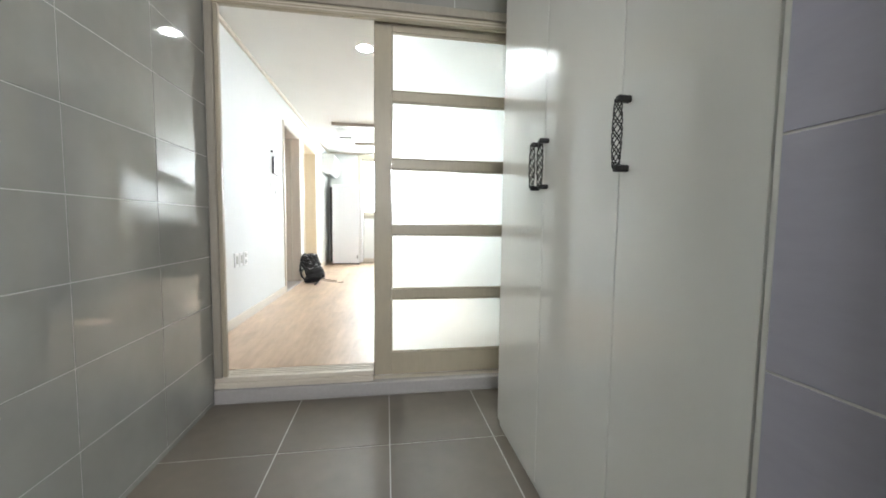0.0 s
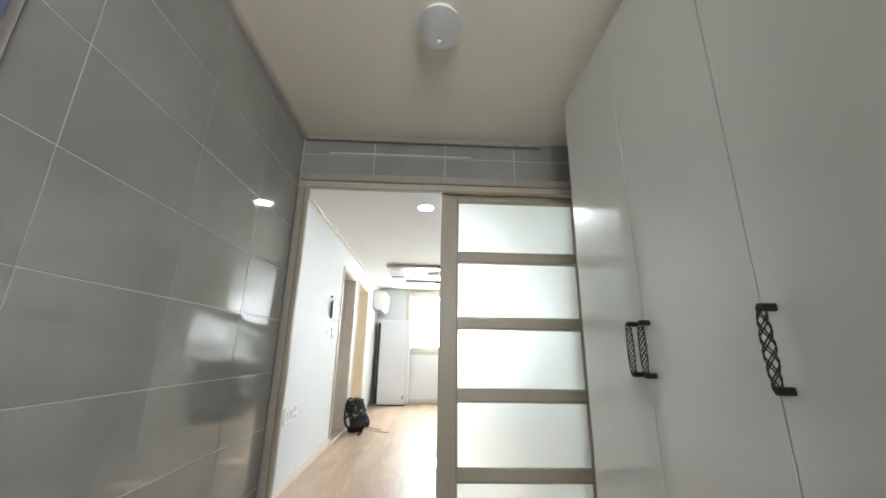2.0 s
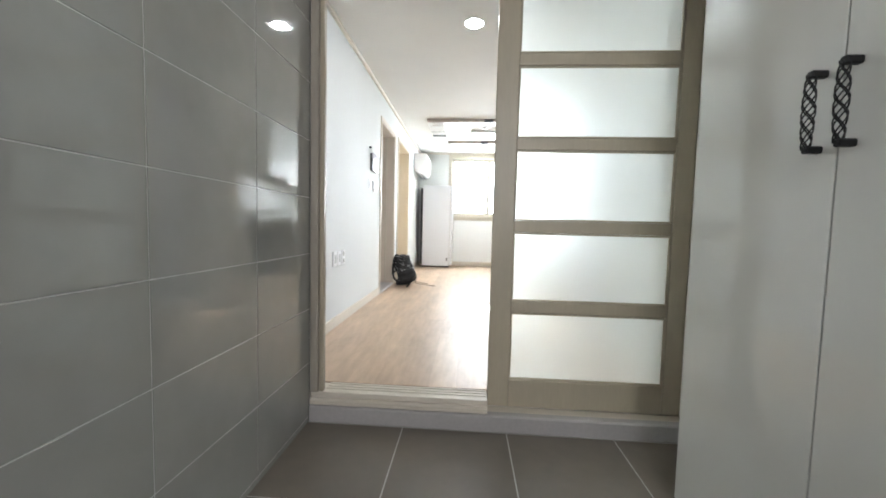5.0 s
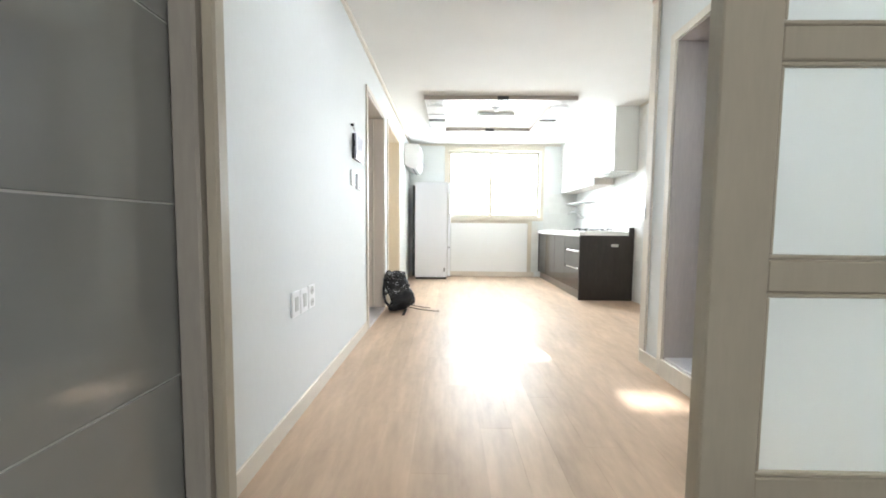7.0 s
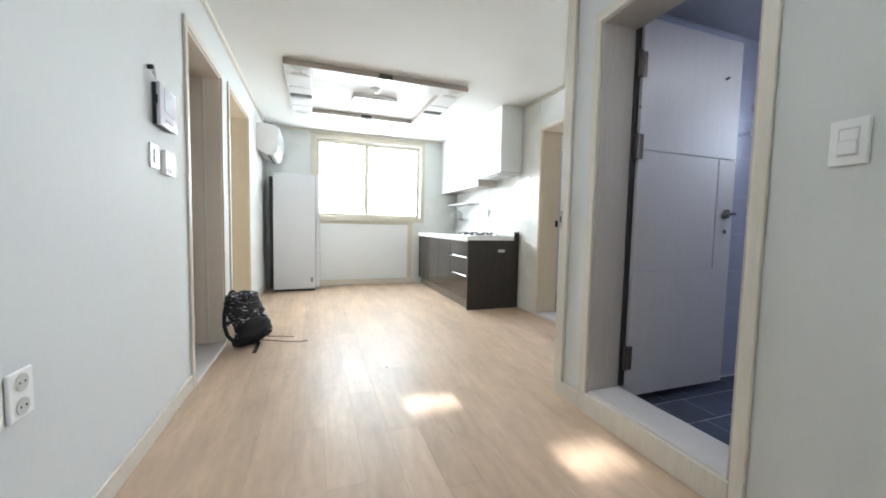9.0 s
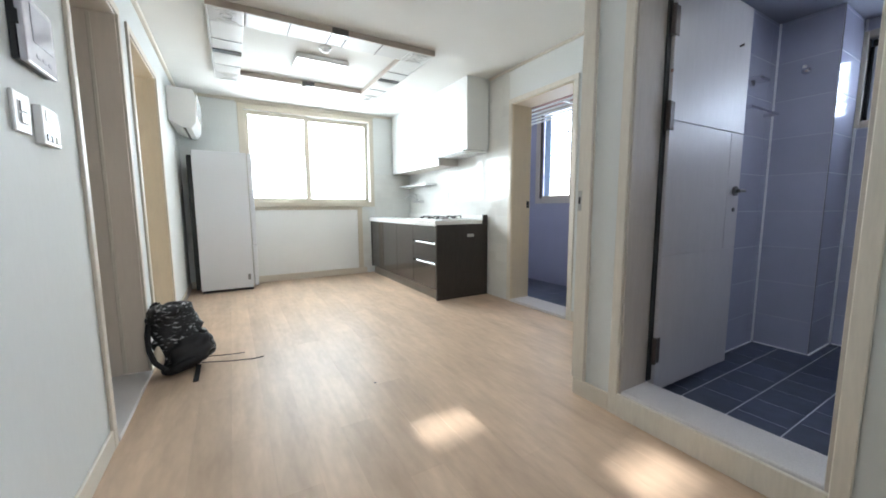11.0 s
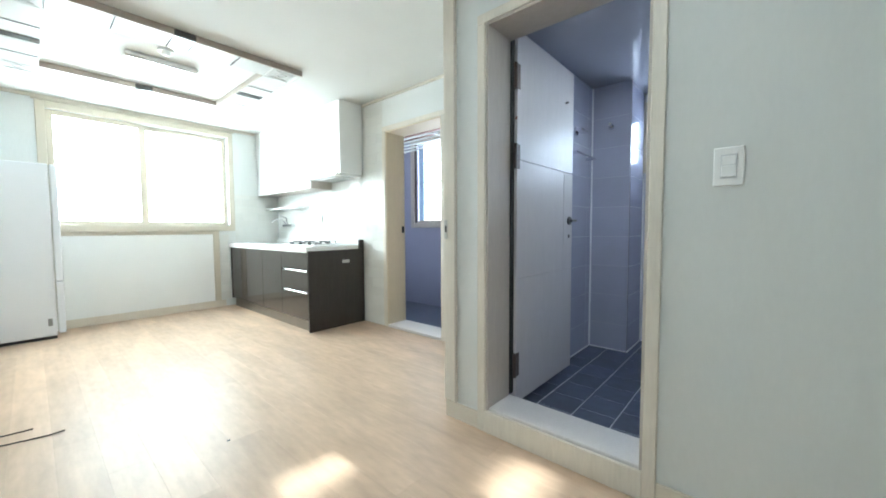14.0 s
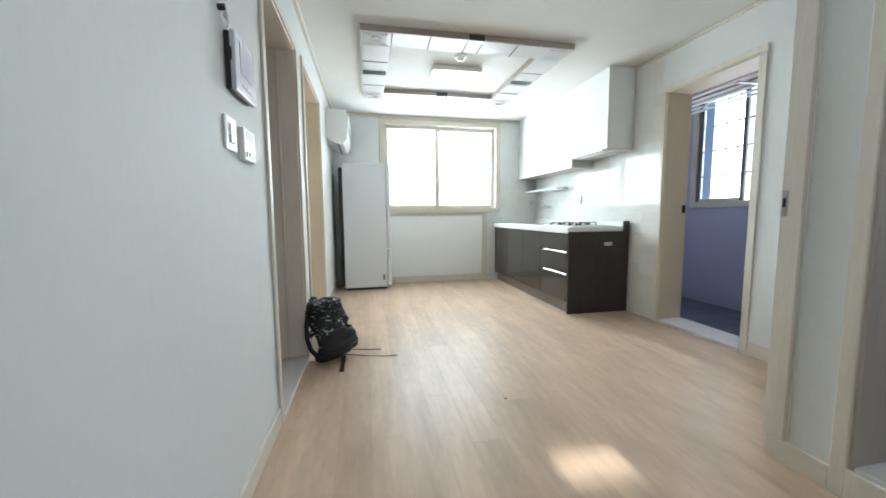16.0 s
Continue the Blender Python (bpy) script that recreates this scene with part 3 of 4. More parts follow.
# ---- left doors ----
for y, top, hy in ((5.83, 2.08, 1), (7.05, 2.10, 1)):
    d = Thing("room_door", (LW - 0.25, y, 0.02), "greige wood room door standing open into the side room", "door")
    leaf = d.add("leaf", box(LW - 0.98, LW - 0.242, y + 0.002, y + 0.04, 0.03, top - 0.015, 0.003), JAMB)
    for z in (0.25, 1.05, 1.8):
        d.add("hinge", box(LW - 0.2405, LW - 0.19, y - 0.016, y - 0.0125, z, z + 0.11, 0.001), STEEL)
        d.add("hinge_barrel", rod((LW - 0.243, y - 0.018, z), (LW - 0.243, y - 0.018, z + 0.11), 0.007, 10), STEEL)
    d.add("knob", rod((LW - 0.92, y + 0.001, 1.0), (LW - 0.92, y - 0.05, 1.0), 0.02, 16), STEEL)
trim("stop_strip", LW - 0.12, LW - 0.10, 5.812, 5.8175, 0.03, 2.06, BOARD, "door stop strip in the doorway")

# ---- wall fittings ----
ic = Thing("intercom", (LW, 4.66, 1.42), "pale lilac video intercom with a black back on the wall", "intercom")
ic.add("back_plate", box(LW + 0.0005, LW + 0.017, 4.556, 4.754, 1.415, 1.600, 0.003), BLACKPL)
ic.add("case", box(LW + 0.0175, LW + 0.034, 4.552, 4.758, 1.412, 1.603, 0.005, seg=2), INTERCOM)
ic.add("side_catch", box(LW + 0.016, LW + 0.025, 4.5500, 4.5518, 1.505, 1.545, 0.0005), BLACKPL, "black side notch")
ic.add("screen", box(LW + 0.0343, LW + 0.0353, 4.60, 4.735, 1.48, 1.585, 0.0004), PALESCREEN)
for k in range(3):
    ic.add("button", box(LW + 0.0343, LW + 0.0356, 4.61 + 0.04 * k, 4.632 + 0.04 * k, 1.437, 1.449, 0.0005), PALESCREEN)
hk = Thing("wall_hook", (LW, 4.54, 1.62), "small black wall hook with a crumpled white paper strip", "hook")
hk.add("hook", rod((LW + 0.0005, 4.525, 1.650), (LW + 0.022, 4.525, 1.652), 0.010, 14), BLACKPL)
bm = bmesh.new()
rows = []
for k in range(9):
    f = k / 8
    y, z = 4.528 + 0.09 * f, 1.645 - 0.050 * f - 0.02 * math.sin(f * math.pi)
    d = 0.016 + 0.008 * math.sin(f * 9)
    rows.append([bm.verts.new((LW + d, y, z + 0.014)), bm.verts.new((LW + d + 0.004, y - 0.006, z)), bm.verts.new((LW + d - 0.004, y, z - 0.016))])
for p, q in zip(rows[:-1], rows[1:]):
    for k in range(2):
        bm.faces.new((p[k], p[k + 1], q[k + 1], q[k]))
bmesh.ops.solidify(bm, geom=list(bm.faces), thickness=0.0015)
smooth(hk.add("paper_strip", bm, WHITE, "crumpled white paper strip"))


def plate(x, side, y0, y1, z0, z1, name, label, kind):
    t = Thing(name, (x, (y0 + y1) / 2, z0), label, "socket" if kind == "socket" else "switch", "wall sockets" if kind == "socket" else "")

    def bx(d0, d1, *r, bevel=0.0015):
        a, b = sorted((x + side * d0, x + side * d1))
        return box(a, b, *r, bevel)

    t.add("cover", bx(0.0005, 0.010, y0, y1, z0, z1, bevel=0.003), WHITE)
    w, h, cy, cz = y1 - y0, z1 - z0, (y0 + y1) / 2, (z0 + z1) / 2
    if kind == "socket":
        for dz in (0.25, -0.25):
            zc = cz + dz * h
            t.add("outlet", rod((x + side * 0.0102, cy, zc), (x + side * 0.0125, cy, zc), 0.021, 20), PAPER)
            for dy in (-0.009, 0.009):
                t.add("pin_hole", rod((x + side * 0.0126, cy + dy, zc), (x + side * 0.0132, cy + dy, zc), 0.003, 8), BLACKPL)
    elif kind == "blank":
        t.add("insert", bx(0.0102, 0.0135, cy - w * 0.22, cy + w * 0.22, cz - h * 0.28, cz + h * 0.28), PAPER)
    else:
        t.add("recess", bx(0.0102, 0.0112, cy - w * 0.27, cy + w * 0.27, cz - h * 0.31, cz + h * 0.31, bevel=0.0003), SWITCHGREY, "pale grey inner frame")
        if kind == "double":
            for s0, s1 in ((0.02, 0.27), (-0.27, -0.02)):
                t.add("rocker", bx(0.0113, 0.0155, cy - w * 0.21, cy + w * 0.21, cz + s0 * h, cz + s1 * h), WHITE)
        else:
            t.add("name_strip", bx(0.0113, 0.0125, cy - w * 0.22, cy + w * 0.22, cz + 0.04 * h, cz + 0.26 * h, bevel=0.0004), WHITE)
            t.add("rocker", bx(0.0113, 0.0165, cy - w * 0.24, cy + w * 0.24, cz - 0.27 * h, cz + 0.02 * h), WHITE)
    return t


for y0, kind in ((3.475, "blank"), (3.572, "blank"), (3.669, "socket")):
    plate(LW, 1, y0, y0 + 0.082, 0.495, 0.615, "wall_socket", "white wall outlet plate", kind)
plate(LW, 1, 4.505, 4.60, 1.215, 1.325, "light_switch", "white light switch with two rockers in a grey frame", "double")
th = Thing("thermostat", (LW, 4.70, 1.20), "white boiler thermostat with a small dark display", "thermostat")
th.add("case", box(LW + 0.0005, LW + 0.022, 4.64, 4.765, 1.20, 1.315, 0.004, seg=2), WHITE)
th.add("display", box(LW + 0.0222, LW + 0.0232, 4.66, 4.745, 1.27, 1.305, 0.0003), PAPER)
for k in range(3):
    th.add("button", box(LW + 0.0222, LW + 0.0252, 4.655 + 0.032 * k, 4.678 + 0.032 * k, 1.212, 1.232, 0.0005), BLACKPL if k < 2 else PAPER)
plate(RW, -1, 3.098, 3.178, 1.172, 1.297, "light_switch", "white light switch with one rocker beside the bathroom", "switch")

# ---- bathroom things ----
bd = Thing("bathroom_door", (1.535, 4.085, 0.06), "greige laminate bathroom door standing open, with routed grooves", "door")
DX0, DX1, DY0, DY1 = 1.558, 2.315, 4.050, 4.087


def leaf_panels():
    split = 2.172
    bd.add("panel", box(DX0, DX1, DY0, DY0 + 0.006, 0.068, 0.762, 0.001), BDOOR)
    bd.add("panel", box(DX0, split - 0.002, DY0, DY0 + 0.006, 0.767, 1.406, 0.001), BDOOR)
    bd.add("panel", box(split + 0.002, DX1, DY0, DY0 + 0.006, 0.767, 1.406, 0.001), BDOOR)
    bd.add("panel", box(DX0, DX1, DY0, DY0 + 0.006, 1.411, 2.085, 0.001), BDOOR)
    bd.add("hook_stub", rod((DX1 - 0.13, DY0, 1.86), (DX1 - 0.13, DY0 - 0.02, 1.865), 0.006, 10), NICKEL)


bd.add("core", box(DX0, DX1, DY0 + 0.0065, DY1, 0.066, 2.087, 0.001), BDOOR)
leaf_panels()
hd = bd.add("handle", rod((DX1 - 0.06, DY0 - 0.0005, 1.09), (DX1 - 0.06, DY0 - 0.012, 1.09), 0.027, 24), NICKEL)
bd.add("lever", tube([(DX1 - 0.06, DY0 - 0.012, 1.09), (DX1 - 0.06, DY0 - 0.05, 1.09), (DX1 - 0.15, DY0 - 0.055, 1.088)], 0.009, 10), NICKEL, "", hd)
for z in (0.22, 1.36, 1.78):
    h = bd.add("hinge", rod((1.541, 4.050, z), (1.541, 4.050, z + 0.13), 0.011, 10), HINGE)
    bd.add("leaf_plate", box(1.5555, 1.5575, 4.049, 4.0655, z, z + 0.13), HINGE, "", h)
    bd.add("leaf_plate", box(1.5575, 1.585, 4.0465, 4.0495, z, z + 0.13, 0.001), HINGE, "", h)
bd.add("keyhole", rod((DX1 - 0.06, DY0 - 0.0005, 0.985), (DX1 - 0.06, DY0 - 0.006, 0.985), 0.012, 16), NICKEL)
# black strip that paints the shade of the hinge gap
bd.add("edge_gap", box(1.5265, 1.5565, 4.066, 4.085, 0.128, 2.05), RUBBER)

bw = Thing("bathroom_window", (3.4, 3.55, 1.56), "small cream framed bathroom window with frosted panes", "window", kind="structure")
for a in ((3.385, 3.45, 3.83, 3.875, 1.515, 2.125), (3.385, 3.45, 3.235, 3.28, 1.515, 2.125), (3.385, 3.45, 3.2805, 3.8295, 1.515, 1.56), (3.385, 3.45, 3.2805, 3.8295, 2.08, 2.125)):
    bw.add("frame", box(*a, 0.004), FRAMEPVC)
bw.add("gasket", box(3.442, 3.458, 3.812, 3.828, 1.562, 2.034, 0.001), BLACKPL, "black rubber gasket")
bw.add("sash", box(3.46, 3.50, 3.53, 3.575, 1.562, 2.078, 0.003), BLUESASH)
bw.add("sash", box(3.46, 3.50, 3.782, 3.828, 1.562, 2.078, 0.003), BLUESASH)
bw.add("sash_rail", box(3.461, 3.499, 3.5755, 3.7815, 1.562, 1.625, 0.003), BLUESASH)
bw.add("sash_rail", box(3.461, 3.499, 3.5755, 3.7815, 1.985, 2.078, 0.003), BLUESASH)
bw.add("blind_rail", box(3.44, 3.47, 3.29, 3.82, 2.035, 2.075, 0.003), BLACKPL)
for z in (1.74, 1.90):
    bw.add("bar", rod((3.57, 3.285, z), (3.57, 3.825, z), 0.008, 8), STEEL)
for y0, y1 in ((3.2805, 3.545), (3.5755, 3.7815)):
    bw.add("pane", box(3.478, 3.482, y0, y1, 1.563, 2.077), CLEAR).visible_shadow = False

sh = Thing("shower_arm", (2.97, 4.05, 1.75), "chrome shower holder on the tiled column", "shower holder")
sh.add("flange", rod((2.983, 4.0, 1.86), (2.965, 4.0, 1.86), 0.022, 20), CHROME)
sh.add("arm", tube([(2.965, 4.0, 1.86), (2.90, 3.99, 1.87), (2.84, 3.97, 1.85)], 0.010, 10), CHROME)
th = Thing("towel_holder", (2.55, 4.25, 1.6), "chrome bathroom towel holder", "towel holder")
for x in (2.50, 2.86):
    th.add("post", rod((x, 4.156, 1.60), (x, 4.09, 1.60), 0.012, 12), CHROME)
th.add("bar", rod((2.48, 4.09, 1.60), (2.88, 4.09, 1.60), 0.008, 12), CHROME)
tp = Thing("paper_holder", (2.6, 4.25, 1.75), "chrome paper holder on the tiles", "paper holder")
tp.add("flange", rod((2.62, 4.156, 1.78), (2.62, 4.14, 1.78), 0.03, 20), CHROME)
tp.add("cover", box(2.56, 2.69, 4.08, 4.14, 1.77, 1.79, 0.006, seg=2), CHROME)
bl = Thing("bathroom_lamp", (2.5, 3.3, 2.2), "round white bathroom ceiling lamp, lit", "ceiling lamp")
bl.add("housing", ring((2.45, 3.35), 0.10, 0.125, 2.165, 2.1995, 32), WHITE)
bl.add("diffuser", rod((2.45, 3.35, 2.168), (2.45, 3.35, 2.190), 0.099, 32), BLED)
st = Thing("door_sticker", (1.66, 4.13, 1.6), "tiny orange sticker on the door edge", "sticker")
st.add("label_face", box(1.5545, 1.5575, 4.0485, 4.060, 1.62, 1.635), RUSTBROWN)

def bead(x0, x1, y0, y1, z0, z1):
    return trim("sealant_bead", x0, x1, y0, y1, z0, z1, CAULK, "white sealant bead along the tile joint", 0.002)


bead(2.972, 2.9835, 4.144, 4.155, 0.035, 2.199)
bead(3.386, 3.398, 3.841, 3.853, 0.035, 2.199)
bead(1.56, 2.971, 4.146, 4.1555, 0.0262, 0.034)
bead(2.974, 2.9833, 3.858, 4.1435, 0.0262, 0.034)
bead(2.974, 3.385, 3.844, 3.8532, 0.0262, 0.034)
bead(3.388, 3.3983, 2.61, 3.8405, 0.0262, 0.034)
trim("corner_bead", 2.9795, 2.9825, 3.8495, 3.8525, 0.036, 2.199, NICKEL, "slim dark metal edge on the tiled column", 0.0005)

# ---- utility room things ----
uw = Thing("utility_window", (3.6, 6.4, 1.1), "dark framed utility room window with horizontal bars", "window", kind="structure")
for a in ((3.585, 3.64, 6.93, 7.00, 1.06, 2.34), (3.585, 3.64, 5.82, 5.86, 1.06, 2.34), (3.585, 3.64, 5.8605, 6.9295, 1.06, 1.13), (3.585, 3.64, 5.8605, 6.9295, 2.28, 2.34)):
    uw.add("frame", box(*a, 0.004), JAMB)
uw.add("sash", box(3.60, 3.63, 6.885, 6.9295, 1.131, 2.279, 0.003), DARKFRAME)
uw.add("sash", box(3.60, 3.63, 6.36, 6.40, 1.131, 2.279, 0.003), DARKFRAME)
uw.add("sash", box(3.60, 3.63, 6.4005, 6.8845, 1.131, 1.165, 0.003), JAMB)
for z in (1.43, 1.72, 2.0):
    uw.add("bar", rod((3.68, 5.865, z), (3.68, 6.955, z), 0.010, 8), DARKFRAME)
for y in (6.08, 6.24, 6.52, 6.66, 6.79):
    uw.add("upright_bar", rod((3.69, y, 1.105), (3.69, y, 2.295), 0.006, 8), DARKFRAME)
uw.add("curtain", box(3.645, 3.655, 6.775, 6.8845, 1.166, 2.279, 0.003), BLUEPOLE, "sky-blue strip at the window edge")
uw.add("pane", box(3.613, 3.617, 6.4005, 6.8845, 1.166, 2.279), CLEAR).visible_shadow = False
dr = Thing("drying_rack", (3.1, 6.3, 2.1), "ceiling-hung clothes drying rack with white bars", "drying rack")
for k in range(5):
    x = 2.80 + 0.12 * k
    dr.add("bar", rod((x, 5.45, 2.10), (x, 7.15, 2.10), 0.011, 10), LACQUER)
for y in (5.8, 6.8):
    dr.add("cross_arm", box(2.77, 3.31, y - 0.012, y + 0.012, 2.085, 2.098, 0.002), STEEL)
    for s in (1, -1):
        dr.add("scissor_arm", rod((3.03 - 0.16 * s, y + 0.02, 2.10), (3.03 + 0.16 * s, y + 0.02, 2.40), 0.008, 8), STEEL)
dr.add("ceiling_rail", box(3.0, 3.06, 5.5, 7.1, 2.39, 2.419, 0.003), LACQUER)
bx = Thing("pipe_box", (3.4, 6.1, 2.35), "red-brown boxed pipe above the utility window", "pipe box")
bx.add("box", box(3.40, 3.598, 4.9, 7.2, 2.345, 2.419, 0.004), RUSTBROWN)
ul = Thing("door_catch", (UW + 0.23, 6.02, 1.0), "small dark latch in the utility door lining", "latch")
ul.add("plate", box(UW + 0.20, UW + 0.235, 6.022, 6.0275, 1.0, 1.07, 0.001), BLACKPL)

# ---- far window ----
w = Thing("far_window", (0.8, FW, 1.1), "wide cream framed two-pane sliding window", "window", kind="structure")
w.add("frame", box(-0.10, -0.028, FW - 0.03, FW - 0.001, 1.03, 2.36, 0.004), FRAMEPVC)
w.add("frame", box(1.638, 1.70, FW - 0.03, FW - 0.001, 1.03, 2.36, 0.004), FRAMEPVC)
w.add("head", box(-0.0275, 1.6375, FW - 0.03, FW - 0.001, 2.288, 2.36, 0.004), FRAMEPVC)
w.add("sill", box(-0.0275, 1.6375, FW - 0.045, FW - 0.001, 1.03, 1.102, 0.004), FRAMEPVC)
for x0, x1 in ((-0.026, 0.022), (0.708, 0.752)):
    w.add("inner_sash_stile", box(x0, x1, FW + 0.03, FW + 0.06, 1.103, 2.287, 0.003), FRAMEPVC)
for x0, x1 in ((0.742, 0.786), (1.592, 1.637)):
    w.add("outer_sash_stile", box(x0, x1, FW + 0.075, FW + 0.105, 1.103, 2.287, 0.003), FRAMEPVC)
for x0, x1, y in ((0.0225, 0.7075, FW + 0.03), (0.7865, 1.5915, FW + 0.075)):
    w.add("sash_rail", box(x0, x1, y, y + 0.03, 1.103, 1.150, 0.003), FRAMEPVC)
    w.add("sash_rail", box(x0, x1, y, y + 0.03, 2.235, 2.287, 0.003), FRAMEPVC)
    w.add("pane", box(x0, x1, y + 0.012, y + 0.016, 1.1505, 2.2345), CLEAR).visible_shadow = False
w.add("curtain_rail", box(-0.12, 1.72, FW - 0.038, FW - 0.001, 2.361, 2.377, 0.002), FRAMEPVC)
wp = Thing("window_panel", (0.7, FW, 0.09), "white board panel below the window with a cream edge", "wall panel", kind="structure")
wp.add("panel", box(0.03, 1.43, FW - 0.010, FW - 0.001, 0.092, 0.985, 0.002), LACQUER)
wp.add("panel_edge", box(1.4305, 1.50, FW - 0.022, FW - 0.001, 0.092, 1.029, 0.003), FRAMEPVC)
wp.add("panel_top", box(-0.09, 1.43, FW - 0.016, FW - 0.001, 0.986, 1.029, 0.003), FRAMEPVC)

# outside: unseen pale wall added close to the house, narrow openings cast sun patches
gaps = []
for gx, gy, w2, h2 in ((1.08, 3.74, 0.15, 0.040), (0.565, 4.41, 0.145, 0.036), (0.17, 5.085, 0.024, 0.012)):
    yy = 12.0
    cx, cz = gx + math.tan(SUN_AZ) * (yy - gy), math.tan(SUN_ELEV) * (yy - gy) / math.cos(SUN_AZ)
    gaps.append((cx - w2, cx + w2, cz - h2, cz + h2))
wall("outside_wall", "y", 12.0, 12.04, -8, 8, -1, 5.5, gaps, SUN_MASK, "added pale wall, out of view, with slots that shape the sun patches", "outside wall")

# ---- fridge, air conditioner ----
fg = Thing("refrigerator", (-0.33, 8.34, 0.0), "white refrigerator seen from its side, dark back to the wall", "refrigerator")
fg.add("body", box(-0.60, -0.045, 8.145, 8.545, 0.03, 1.675, 0.008, seg=2), FRIDGE)
fg.add("back_panel", box(-0.648, -0.602, 8.165, 8.54, 0.05, 1.62, 0.004), RUBBER, "black rear panel")
dd = fg.add("door", box(-0.035, 0.014, 8.142, 8.548, 0.56, 1.672, 0.008, seg=2), FRIDGE)
fg.add("gasket", box(-0.0445, -0.0355, 8.155, 8.535, 0.07, 1.66), PAPER, "", dd)
fg.add("door", box(-0.035, 0.014, 8.142, 8.548, 0.05, 0.552, 0.008, seg=2), FRIDGE)
fg.add("base", box(-0.59, -0.05, 8.16, 8.53, 0.0, 0.0295), RUBBER)
fg.add("badge", box(-0.105, -0.075, 8.1435, 8.1448, 0.13, 0.20), INK, "small grey mark")
ac = Thing("air_conditioner", (LW, 8.0, 1.85), "white split air conditioner mounted high on the wall", "air conditioner")
bm = bmesh.new()
prof = [(0.0, 1.90), (0.10, 1.845), (0.19, 1.835), (0.235, 1.90), (0.245, 2.15), (0.225, 2.225), (0.0, 2.235)]
for y in (7.72, 8.47):
    bm.faces.new([bm.verts.new((LW + 0.001 + a, y, z)) for a, z in prof])
bm.verts.ensure_lookup_table()
for k in range(7):
    bm.faces.new((bm.verts[k], bm.verts[(k + 1) % 7], bm.verts[7 + (k + 1) % 7], bm.verts[7 + k]))
bmesh.ops.recalc_face_normals(bm, faces=bm.faces)
bmesh.ops.bevel(bm, geom=list(bm.edges), offset=0.004, segments=1, affect="EDGES", profile=0.5)
ac.add("case", bm, WHITE)
ac.add("air_flap", rod((LW + 0.13, 7.76, 1.845), (LW + 0.13, 8.43, 1.845), 0.012, 12), BLACKPL, "dark outlet slot")
ac.add("front_panel", box(LW + 0.2465, LW + 0.254, 7.725, 8.465, 1.98, 2.20, 0.004, seg=2), LACQUER)
for k in range(6):
    ac.add("intake_slat", box(LW + 0.03, LW + 0.16, 7.78 + 0.11 * k, 7.86 + 0.11 * k, 2.2365, 2.240), PAPER)

# ---- ceiling tray ----
TX0, TX1, TY0, TY1, TB = -0.30, 1.424, 6.10, 7.70, 0.225
tray = Thing("ceiling_tray", (0.56, 6.9, CZ), "ceiling light surround of white moulded panels with smoked insets", "ceiling tray")
TZ = CZ - 0.045


def tray_piece(x0, x1, y0, y1, material=TRAYWHITE, name="panel"):
    return tray.add(name, box(x0 + 0.002, x1 - 0.002, y0 + 0.002, y1 - 0.002, TZ, CZ - 0.002, 0.005, seg=2), material)


tray.add("edging", box(TX0 - 0.012, TX1 + 0.012, TY0 - 0.012, TY0, TZ - 0.003, CZ - 0.0015, 0.002), TRAYWOOD)
tray.add("edging", box(TX0 + TB, TX1 - TB, TY1 - TB - 0.012, TY1 - TB, TZ - 0.003, CZ - 0.0015, 0.002), TRAYWOOD)
tray.add("edging", box(TX0 - 0.012, TX0, TY0, TY1, TZ, CZ - 0.0015, 0.002), TRAYWHITE)
tray.add("edging", box(TX1, TX1 + 0.012, TY0, TY1, TZ, CZ - 0.0015, 0.002), TRAYWHITE)
tray.add("edging", box(TX1 - TB - 0.012, TX1 - TB, TY0 + TB, TY1 - TB - 0.0125, TZ - 0.003, CZ - 0.0015, 0.002), TRAYWOOD)
for x0, y0 in ((TX0, TY0), (TX1 - TB, TY0), (TX0, TY1 - TB), (TX1 - TB, TY1 - TB)):
    c = tray_piece(x0, x0 + TB, y0, y0 + TB, name="corner_panel")
    cx, cy = x0 + TB / 2, y0 + TB / 2
    bm = bmesh.new()
    for k in (0.085, 0.07):
        for a in ((cx - k, cx + k, cy - k, cy - k + 0.006), (cx - k, cx + k, cy + k - 0.006, cy + k), (cx - k, cx - k + 0.006, cy - k + 0.006, cy + k - 0.006), (cx + k - 0.006, cx + k, cy - k + 0.006, cy + k - 0.006)):
            box(*a, TZ - 0.004, TZ - 0.0002, bm=bm)
    tray.add("moulding", bm, TRAYWHITE, "", c)
    tray.add("rosette", ring((cx, cy), 0.030, 0.042, TZ - 0.006, TZ - 0.0002, 24), TRAYWHITE, "", c)
run = TX1 - TX0 - 2 * TB
for y0 in (TY0, TY1 - TB):
    xs = [TX0 + TB + run * f for f in (0, 0.235, 0.47, 0.57, 0.80, 1)]
    for k in range(5):
        tray_piece(xs[k], xs[k + 1], y0, y0 + TB, TRAYWHITE)
    tray.add("inset", box(xs[2], xs[3], y0 - 0.0125 if y0 == TY0 else y0 - 0.0128, y0 + 0.04, TZ - 0.005, TZ - 0.0005, 0.001), SMOKY, "smoked mirror inset")
    tray.add("inset_side", box(xs[2], xs[3], y0 - 0.0145, y0 - 0.0125, TZ - 0.004, CZ - 0.006, 0.0005), SMOKY, "smoked mirror inset")
    for k in (1, 2, 3, 4):
        tray.add("joint", box(xs[k] - 0.003, xs[k] + 0.003, y0 + 0.002, y0 + TB - 0.002, TZ - 0.0035, TZ - 0.0003), GROOVE)
run = TY1 - TY0 - 2 * TB
